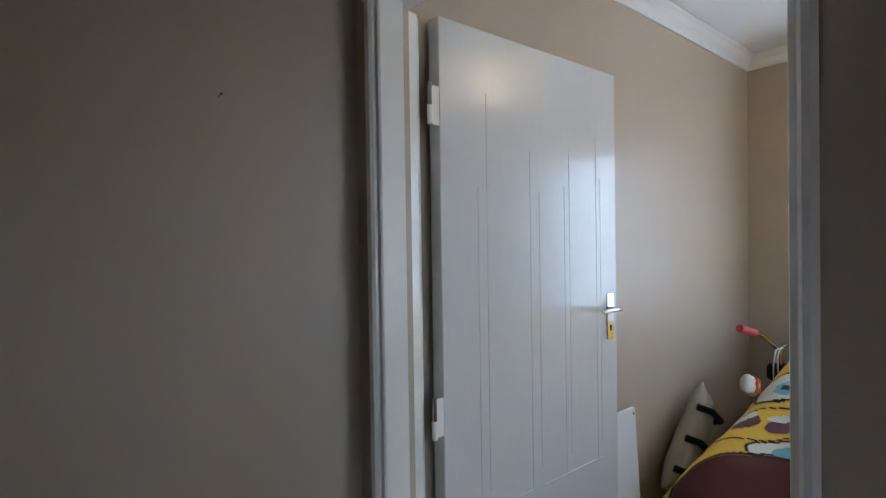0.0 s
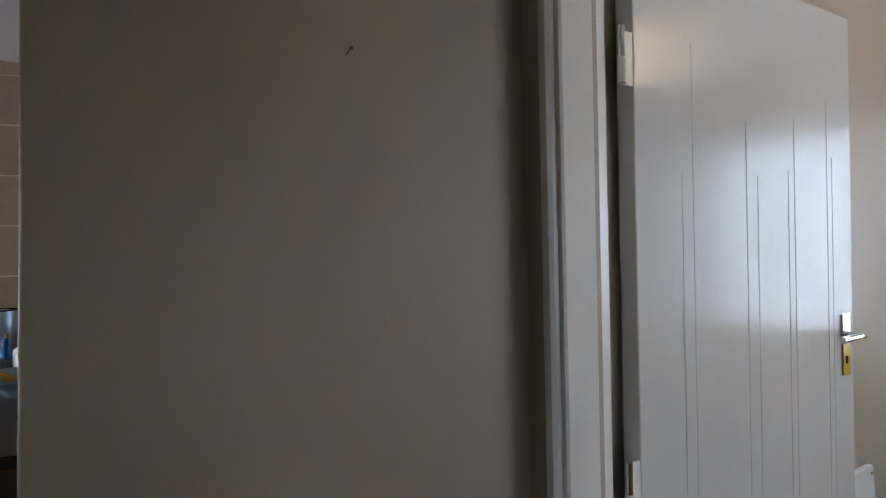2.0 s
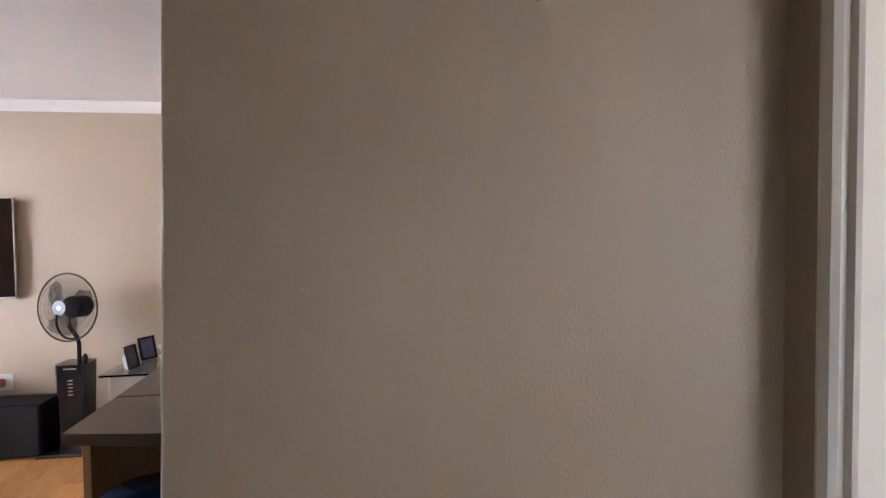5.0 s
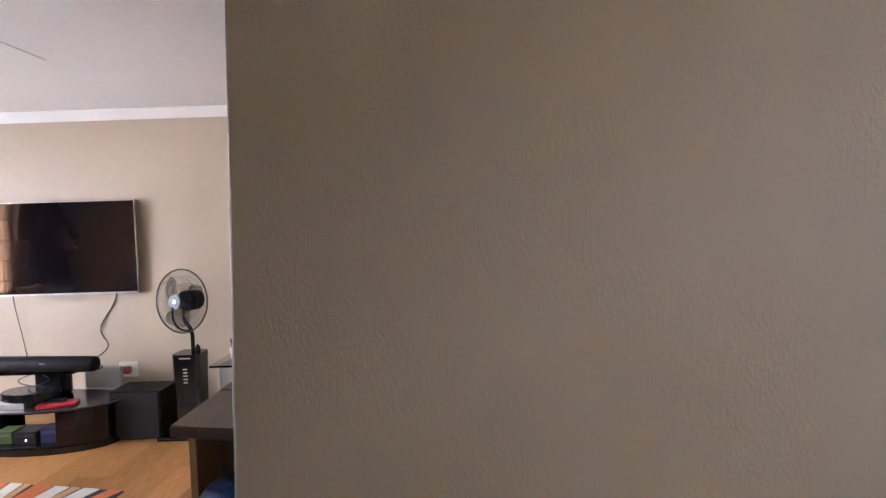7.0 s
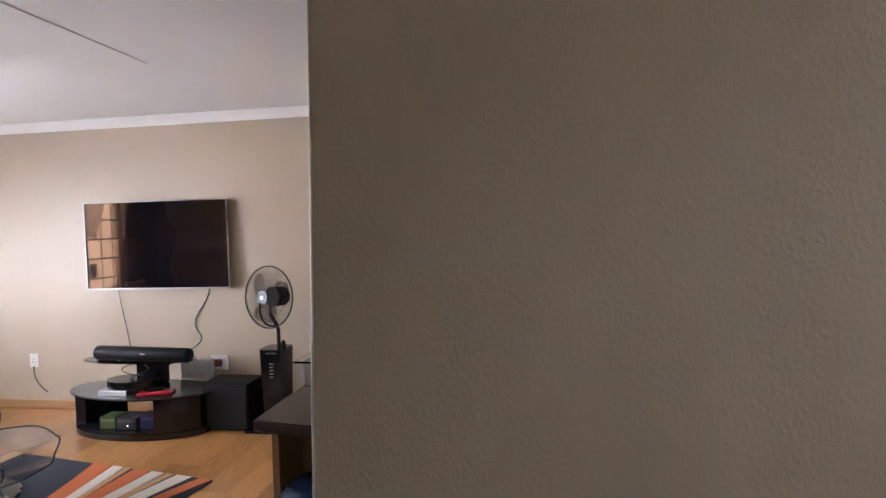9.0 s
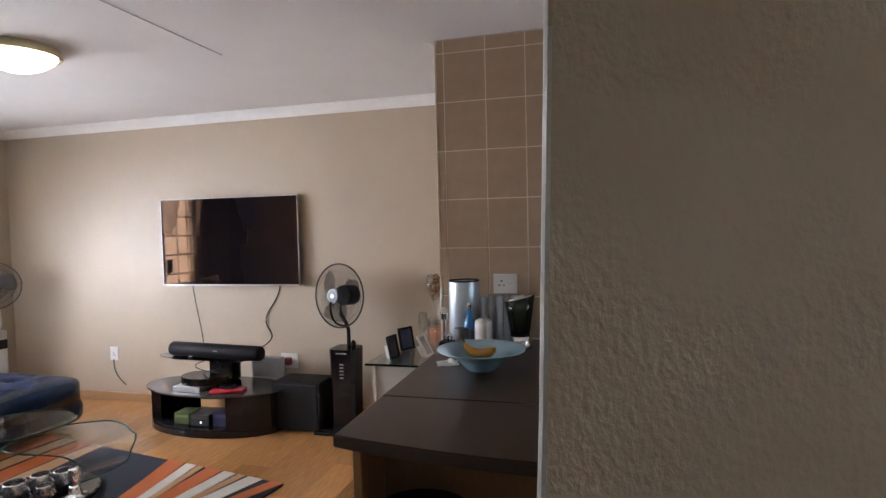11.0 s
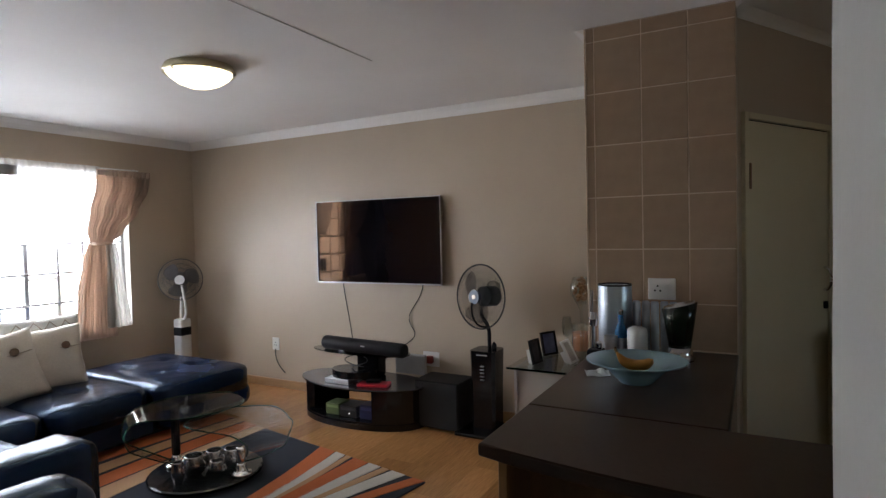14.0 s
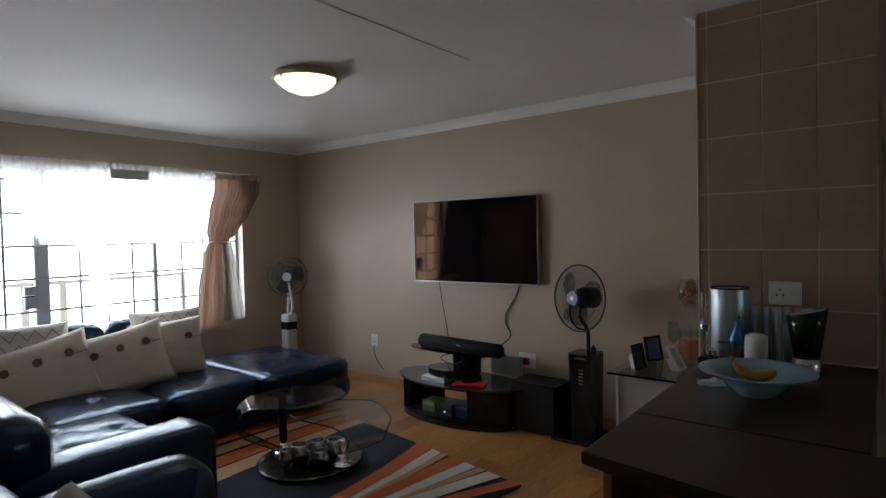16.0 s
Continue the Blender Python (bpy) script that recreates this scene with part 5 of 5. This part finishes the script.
part("body", box(-0.66, -0.14, 1.60, 2.62, 0.10, ZT - 0.040), M_WALNUT, cab)
part("plinth", box(-0.63, -0.17, 1.62, 2.6, 0.0, 0.10), M_MATTE, cab)
panel = thing("bar_support", pose(0, 0, 0), "walnut end panel that carries the breakfast bar", "panel")
part("side_panel", box(-0.655, -0.63, 1.235, 1.595, 0.0, ZT - 0.040, 0.002, 1), mat("light_walnut", (0.30, 0.16, 0.07), 0.4, grain=5, vary=0.22, stretch=(8, 8, 1)), panel)
part("back_panel", box(-0.63, 0.54, 1.42, 1.44, 0.0, ZT - 0.040), M_WALNUT, panel)
part("support_leg", tube([(0.0, 1.24, 0.0), (0.0, 1.24, ZT - 0.04)], 0.018, 14), M_MATTE, panel, "dark metal leg")
stool = thing("bar_stool", pose(-0.44, 1.20, 0), "black padded bar stool pushed under the counter", "stool")
part("seat", lathe([(0.0, 0.60), (0.13, 0.60), (0.165, 0.625), (0.165, 0.66), (0.14, 0.69), (0.0, 0.70)], 32), M_LEATHER, stool, smooth=True)
part("post", lathe([(0.025, 0.02), (0.025, 0.60)], 16), M_CHROME, stool)
part("foot_disc", lathe([(0.0, 0.0), (0.19, 0.0), (0.19, 0.01), (0.03, 0.03), (0.0, 0.03)], 32), M_CHROME, stool)
part("foot_ring", tube([(0.13 * math.cos(a), 0.13 * math.sin(a), 0.26) for a in [k * math.pi / 12 for k in range(24)]], 0.009, 8, closed=True), M_CHROME, stool)

# things on the worktop
M_BLUEGLASS = mat("pale_blue_frosted_glass", (0.42, 0.64, 0.72), 0.25, grain=8, vary=0.1)
M_BLUEGLASS.node_tree.nodes["Principled BSDF"].inputs["Transmission Weight"].default_value = 0.35
bowl = thing("fruit_bowl", pose(-0.428, 2.0, ZT), "wide-rimmed pale blue glass bowl", "bowl")
part("bowl_body", lathe([(0.0, 0.0), (0.055, 0.0), (0.06, 0.004), (0.095, 0.04), (0.118, 0.062), (0.178, 0.082), (0.18, 0.086), (0.175, 0.087), (0.115, 0.070), (0.09, 0.05), (0.05, 0.012), (0.0, 0.010)], 48), M_BLUEGLASS, bowl, smooth=True)
M_BANANA = mat("ripe_banana_skin", (0.42, 0.20, 0.025), 0.5, grain=20, vary=0.2)
for dx, dz, rz in ((-0.005, 0.068, -6),):
    ban = thing("banana", pose(-0.435 + dx, 2.02, ZT + dz, 0, 0, rz), "ripe yellow banana lying in the blue bowl", "banana")
    pts = bezier((-0.062, 0, 0.028), (-0.04, 0, -0.022), (0.03, 0, -0.015), (0.07, 0, 0.010), 14)
    bm = bmesh.new()
    rings = []
    for i, p in enumerate(pts):
        t = i / 14
        r = 0.021 * min(1, 0.45 + 3 * t, 0.5 + 4 * (1 - t))
        rings.append([bm.verts.new(p + Vector((0, r * math.cos(k * math.pi / 4), r * math.sin(k * math.pi / 4)))) for k in range(8)])
    for a, b in zip(rings, rings[1:]):
        for k in range(8):
            bm.faces.new((a[k], a[(k + 1) % 8], b[(k + 1) % 8], b[k]))
    bm.faces.new(rings[0]), bm.faces.new(rings[-1])
    part("fruit", bm, M_BANANA, ban, smooth=True)
    part("stalk", tube([pts[0], pts[0] + Vector((-0.008, 0, 0.022))], 0.006, 8), mat("banana_stalk", (0.14, 0.09, 0.03), 0.7), ban)
nap = thing("napkin", pose(-0.585, 2.06, ZT + 0.001, 0, 0, 20), "crumpled white paper napkin beside the bowl", "napkin")
bm = bmesh.new()
bmesh.ops.create_grid(bm, x_segments=12, y_segments=12, size=0.045)
for v in bm.verts:
    v.co.z = 0.0015 + 0.022 * abs(noise.noise((v.co.x * 25, v.co.y * 25, 0)))
bmesh.ops.solidify(bm, geom=bm.faces[:], thickness=0.001)
part("paper", bm, M_WHITE, nap)


def jar(name, x, y, profile, m, label, cat, smooth=True, n=32):
    o = thing(name, pose(x, y, ZT), label, cat)
    part("body", lathe(profile, n), m, o, smooth=smooth)
    return o


M_FROST = mat("frosted_tumbler_glass", (0.55, 0.58, 0.60), 0.3, vary=0.05)
M_FROST.node_tree.nodes["Principled BSDF"].inputs["Transmission Weight"].default_value = 0.6
M_BSTEEL = mat("brushed_steel", (0.50, 0.57, 0.64), 0.42, metal=1.0, grain=50, vary=0.1, stretch=(1, 1, 8))
j = jar("steel_canister", -0.608, 2.50, [(0.0, 0.0), (0.072, 0.0), (0.075, 0.004), (0.075, 0.307), (0.073, 0.312), (0.069, 0.307), (0.069, 0.02), (0.0, 0.018)], M_BSTEEL, "tall brushed steel canister against the tiles", "canister")
part("rim", tube([(0.0725 * math.cos(a), 0.0725 * math.sin(a), 0.312) for a in [k * math.pi / 16 for k in range(32)]], 0.004, 6, closed=True), M_MATTE, j, "dark rim")
j = jar("blue_bottle", -0.566, 2.42, [(0.0, 0.0), (0.026, 0.0), (0.028, 0.01), (0.028, 0.11), (0.012, 0.15), (0.011, 0.185)], mat("cobalt_glass", (0.03, 0.20, 0.48), 0.08, vary=0.05), "small cobalt blue glass bottle", "bottle")
part("stopper", lathe([(0.013, 0.186), (0.013, 0.205), (0.004, 0.212)], 14), M_CHROME, j)
part("label", lathe([(0.0285, 0.03), (0.0285, 0.085)], 24, cap=False), M_BSTEEL, j)
jar("white_candle", -0.488, 2.37, [(0.0, 0.0), (0.041, 0.0), (0.042, 0.006), (0.042, 0.118), (0.038, 0.136), (0.02, 0.146), (0.0, 0.148)], mat("white_wax", (0.68, 0.67, 0.64), 0.45, vary=0.03), "thick white pillar candle on the worktop", "candle")
jar("small_tumbler", -0.600, 2.37, [(0.022, 0.0), (0.024, 0.004), (0.030, 0.098), (0.0285, 0.098), (0.022, 0.008), (0.0, 0.007)], M_FROST, "small frosted glass tumbler before the steel canister", "glass")
rack = thing("bottle_rack", pose(-0.435, 2.54, ZT), "steel rack of upright tubes against the tiles", "rack")
for k in range(5):
    x = -0.085 + 0.04 * k
    part("tube", lathe([(0.017, 0.0), (0.018, 0.004), (0.018, 0.225), (0.014, 0.235)], 16, at=(x, 0.01 * (k % 2), 0)), M_BSTEEL, rack, smooth=True)
ice = thing("ice_bucket", pose(-0.325, 2.44, ZT), "dark green tilted-rim bucket with a steel foot", "bucket")
prof = [(0.044, 0.05), (0.050, 0.09), (0.062, 0.17), (0.072, 0.235), (0.067, 0.235), (0.055, 0.18), (0.042, 0.09)]
bm = lathe(prof, 32)
for v in bm.verts:
    if v.co.z > 0.15:
        v.co.z += 0.36 * v.co.x * (v.co.z - 0.15) / 0.13
part("bucket_body", bm, mat("dark_green_glass", (0.012, 0.02, 0.012), 0.12), ice, smooth=True)
bm = lathe([(0.058, 0.16), (0.066, 0.237), (0.064, 0.237), (0.056, 0.16)], 32)
for v in bm.verts:
    v.co.z += 0.004 + 0.36 * v.co.x * (v.co.z - 0.15) / 0.13
part("liner", bm, M_CHROME, ice, "steel liner rim", smooth=True)
part("foot", lathe([(0.0, 0.0), (0.058, 0.0), (0.06, 0.006), (0.052, 0.03), (0.052, 0.055), (0.0, 0.055)], 32), M_CHROME, ice, smooth=True)
opener = thing("bottle_opener", pose(-0.695, 2.36, ZT), "chrome lever corkscrew standing at the worktop's edge", "corkscrew")
part("stand_base", box(-0.0, 0.07, -0.05, 0.03, 0.0, 0.04, 0.01), M_MATTE, opener)
part("stem", tube([(0.02, 0, 0.04), (0.022, 0, 0.15), (0.012, 0, 0.20), (0.015, 0, 0.30)], 0.008, 10), M_CHROME, opener)
part("knob", lathe([(0.012, 0.042), (0.017, 0.05), (0.017, 0.068), (0.008, 0.078)], 16, at=(0.052, -0.02, 0)), M_CHROME, opener)
part("clamp", lathe([(0.018, 0.14), (0.022, 0.17), (0.012, 0.20)], 16, at=(0.02, 0, 0)), M_CHROME, opener)
s = socket("kitchen_socket", pose(-0.422, 2.6405, 1.165), 0.122, 0.10, "white single wall socket on the brown tiles", holes=((-0.03, -0.008), (-0.006, -0.008), (-0.018, 0.014)), switch=0.03)

# ---- pantry door on the slanted wall ----
pd = tagged(new("door_2"), "cream painted pantry door in the slanted wall", "door", kind="structure")
ang = math.degrees(math.atan2(3.57 - 2.785, 0.33 + 0.106))
pd.matrix_basis = pose(-0.106, 2.785, 0, 0, 0, ang)
M_CREAM = mat("cream_door_paint", (0.62, 0.56, 0.39), 0.4, grain=4, vary=0.05)
for x0, x1, z0, z1 in ((0.022, 0.055, 0.0, 1.975), (0.825, 0.855, 0.0, 1.975), (0.055, 0.825, 1.945, 1.975)):
    part("frame", box(x0, x1, -0.022, 0.0, z0, z1, 0.003), M_CREAM, pd)
part("leaf", box(0.061, 0.819, -0.012, -0.001, 0.01, 1.938, 0.002), M_CREAM, pd)
# black strip draws the shade in the gap over the leaf
part("shadow_gap", box(0.055, 0.825, -0.003, -0.001, 1.938, 1.9455), M_MATTE, pd)
part("hinge", box(0.052, 0.066, -0.028, -0.012, 1.62, 1.74, 0.003), M_WALNUT, pd)
h = part("handle", tube(bezier((0.775, -0.012, 1.22), (0.775, -0.06, 1.22), (0.775, -0.06, 1.10), (0.775, -0.012, 1.10)), 0.008, 8), M_CHROME, pd, "bow handle")
part("key", box(0.765, 0.785, -0.03, -0.012, 1.0, 1.04, 0.003), M_MATTE, pd)

# ---- kitchen run behind the pantry ----
unit = thing("kitchen_unit", pose(0, 0, 0), "walnut kitchen base unit along the far wall", "cabinet")
part("body", box(0.36, 2.39, 3.32, YN - 0.002, 0.10, 0.86), M_WALNUT, unit)
part("plinth", box(0.36, 2.39, 3.36, YN - 0.002, 0.0, 0.10), M_MATTE, unit)
for k in range(4):
    d = part("door", box(0.37 + 0.505 * k, 0.865 + 0.505 * k, 3.302, 3.319, 0.12, 0.85, 0.002), M_WALNUT, unit)
    part("door_pull", tube([(0.80 + 0.505 * k, 3.29, 0.62), (0.80 + 0.505 * k, 3.29, 0.76)], 0.006, 8), M_CHROME, d)
ktop = thing("worktop", pose(0, 0, 0), "dark brown laminate worktop along the far kitchen wall", "worktop")
part("slab", box(0.335, 2.398, 3.28, YN - 0.002, 0.862, 0.90, 0.006), M_TOP, ktop)
splash = setting("splashback", box(0.335, 2.398, YN - 0.010, YN - 0.001, 0.902, 2.3), M_TILE, "brown tiled splashback", "tiles")

# ---- glass display shelf beside the pantry ----
shelf = thing("glass_console", pose(0, 0, 0), "glass-topped console table standing against the wall", "table")
part("glass_top", box(-1.375, -0.77, 3.03, 3.78, 0.61, 0.62, 0.003), M_GLASS, shelf, "clear glass top")
part("glass_edge", box(-1.375, -0.77, 3.022, 3.0295, 0.609, 0.621), M_GLASSEDGE, shelf, "green front edge")
part("lower_shelf", box(-1.36, -0.78, 3.06, 3.77, 0.28, 0.288, 0.002), M_GLASS, shelf)
M_PALE = mat("pale_grey_panel", (0.45, 0.44, 0.42), 0.35, vary=0.04)
part("side_panel", box(-1.34, -1.325, 3.06, 3.76, 0.0, 0.609, 0.002), M_PALE, shelf)
part("side_panel", box(-0.80, -0.785, 3.06, 3.76, 0.0, 0.609, 0.002), M_PALE, shelf)
part("front_panel", box(-1.324, -0.801, 3.08, 3.092, 0.0, 0.60, 0.002), M_PALE, shelf)
lead = part("lead", tube(bezier((-1.36, 3.5, 0.01), (-1.42, 3.3, 0.2), (-1.45, 3.3, 0.30), (-1.37, 3.4, 0.28)), 0.005, 6), M_CABLE, shelf)


def photo_frame(m, w, h, picture, label, m_frame=M_MATTE):
    """Standing photo frame that faces -y."""
    o = thing("photo_frame", m, label, "photo frame", "frames on the glass")
    for x0, x1, z0, z1 in ((-w / 2, w / 2, 0, 0.014), (-w / 2, w / 2, h - 0.014, h), (-w / 2, -w / 2 + 0.014, 0.014, h - 0.014), (w / 2 - 0.014, w / 2, 0.014, h - 0.014)):
        part("frame_bar", box(x0, x1, -0.012, 0.004, z0, z1, 0.002, 1), m_frame, o)
    part("picture", box(-w / 2 + 0.014, w / 2 - 0.014, -0.004, 0.0, 0.014, h - 0.014), picture, o, "dim blurred photograph")
    part("easel_back", box(-0.02, 0.02, 0.004, 0.05, 0.0, h * 0.6, 0.002), M_WHITE, o)
    return o


photo_frame(pose(-1.235, 3.19, 0.621, -12, 0, 78), 0.11, 0.15, mat("dark_photo", (0.05, 0.05, 0.06), 0.2, grain=12, vary=0.9), "small black photo frame on the glass top")
photo_frame(pose(-1.235, 3.45, 0.621, -12, 0, 62), 0.13, 0.155, mat("blue_photo", (0.10, 0.12, 0.22), 0.2, grain=10, vary=0.8), "small black photo frame with a bluish picture")
photo_frame(pose(-1.03, 3.29, 0.621, -28, 0, 82), 0.11, 0.15, mat("pale_photo", (0.4, 0.38, 0.35), 0.3, grain=12, vary=0.6), "small white photo frame on the glass top", M_WHITE)
vase = thing("goblet_vase", pose(-0.965, 3.24, 0.621), "tall clear goblet filled with dried brown pods", "vase")
part("goblet", lathe([(0.05, 0.0), (0.05, 0.006), (0.012, 0.015), (0.010, 0.34), (0.03, 0.375), (0.062, 0.43), (0.068, 0.48), (0.05, 0.54), (0.045, 0.54), (0.062, 0.48), (0.056, 0.43), (0.02, 0.38), (0.0, 0.37)], 32), M_THIN, vase, smooth=True)
M_POD = mat("dried_brown_pod", (0.32, 0.15, 0.06), 0.6, grain=30, vary=0.3)
rng = random.Random(4)
for k in range(46):
    a, h = rng.random() * 6.28, 0.40 + 0.13 * rng.random()
    r = 0.046 * (1 - abs(h - 0.465) / 0.1) ** 0.5 * (0.5 + 0.5 * rng.random())
    bm = bmesh.new()
    bmesh.ops.create_icosphere(bm, subdivisions=1, radius=0.012, matrix=Matrix.Translation((r * math.cos(a), r * math.sin(a), h)) @ Matrix.Rotation(rng.random() * 3, 4, "X") @ Matrix.Diagonal((1, 1.4, 0.8, 1)))
    part("pod", bm, M_POD, vase, smooth=True)
for x, y in ((-1.165, 3.60), (-0.985, 3.62)):
    gl = thing("wine_glass", pose(x, y, 0.621), "tall clear stemmed glass on the glass top", "glass", "glasses on the console")
    part("glass_body", lathe([(0.036, 0.0), (0.036, 0.004), (0.006, 0.01), (0.005, 0.09), (0.03, 0.12), (0.036, 0.17), (0.026, 0.24), (0.0245, 0.24), (0.034, 0.17), (0.028, 0.122), (0.0, 0.10)], 28), M_THIN, gl, smooth=True)
can = thing("orange_candle", pose(-1.03, 3.45, 0.621), "orange candle in a clear glass tumbler", "candle")
part("wax", lathe([(0.0, 0.05), (0.050, 0.05), (0.053, 0.165), (0.0, 0.16)], 28), mat("orange_wax", (0.70, 0.24, 0.09), 0.4, vary=0.05), can, "orange wax")
part("tumbler", lathe([(0.0, 0.0), (0.054, 0.0), (0.058, 0.22), (0.0565, 0.22), (0.0535, 0.048), (0.0, 0.048)], 28), M_THIN, can, smooth=True)


# ---- floor boards ----
def boards():
    me = {}
    rng = random.Random(5)
    n = 0
    w, length = 0.193, 1.285
    cols = int((XD + 0.1 - XW) / w) + 1
    for r in range(cols):
        x0 = XW + r * w
        x1 = min(x0 + w - 0.0012, XD + 0.105)
        y = YS - rng.random() * length
        while y < YN:
            y0, y1 = max(y, YS), min(y + length - 0.0012, YN)
            if y1 - y0 > 0.02 and x1 - x0 > 0.02:
                key = (round(x1 - x0, 4), round(y1 - y0, 4))
                if key not in me:
                    bm = box(0, key[0], 0, key[1], -0.004, 0.0)
                    m = bpy.data.meshes.new("floor_board")
                    bm.to_mesh(m)
                    bm.free()
                    m.materials.append(M_OAK)
                    me[key] = m
                ob = new("floor_board", me[key])
                ob.location = (x0, y0, 0)
                ob.parent = floor
                n += 1
            y += length
    return n


boards()

setting("floor_bedroom", box(XD + 0.106, 2.6, YS, YN, -0.0038, -0.0005), M_OAK, "oak laminate floor of the bedroom and kitchen", "floor")


# ---- tiles of the pantry wall ----
def tiles():
    wp = bpy.data.objects["wall_pantry"]
    me = {}
    xs = [-0.765, -0.725, -0.505, -0.302, -0.108]
    zs = [0.846 + 0.2525 * k for k in range(7)] + [ZC - 0.004]
    setting("tile_grout", box(-0.764, -0.109, 2.6475, 2.6505, 0.80, ZC - 0.005), M_GROUT, "pale tile grout", "grout").parent = None
    for x0, x1 in zip(xs, xs[1:]):
        for z0, z1 in zip(zs, zs[1:]):
            key = (round(x1 - x0, 4), round(z1 - z0, 4))
            if key not in me:
                bm = box(0.003, key[0] - 0.003, -0.003, 0.003, 0.003, key[1] - 0.003, 0.0012, 1)
                m = bpy.data.meshes.new("tile")
                bm.to_mesh(m)
                bm.free()
                m.materials.append(M_TILE)
                me[key] = m
            ob = new("tile", me[key])
            ob.location = (x0, 2.6475, z0)
            ob.parent = wp


tiles()
setting("tile_trim", box(-0.771, -0.7655, 2.640, 2.652, 0.80, ZC - 0.005, 0.001, 1), M_GROUT, "pale edge trim on the tiled corner", "trim")
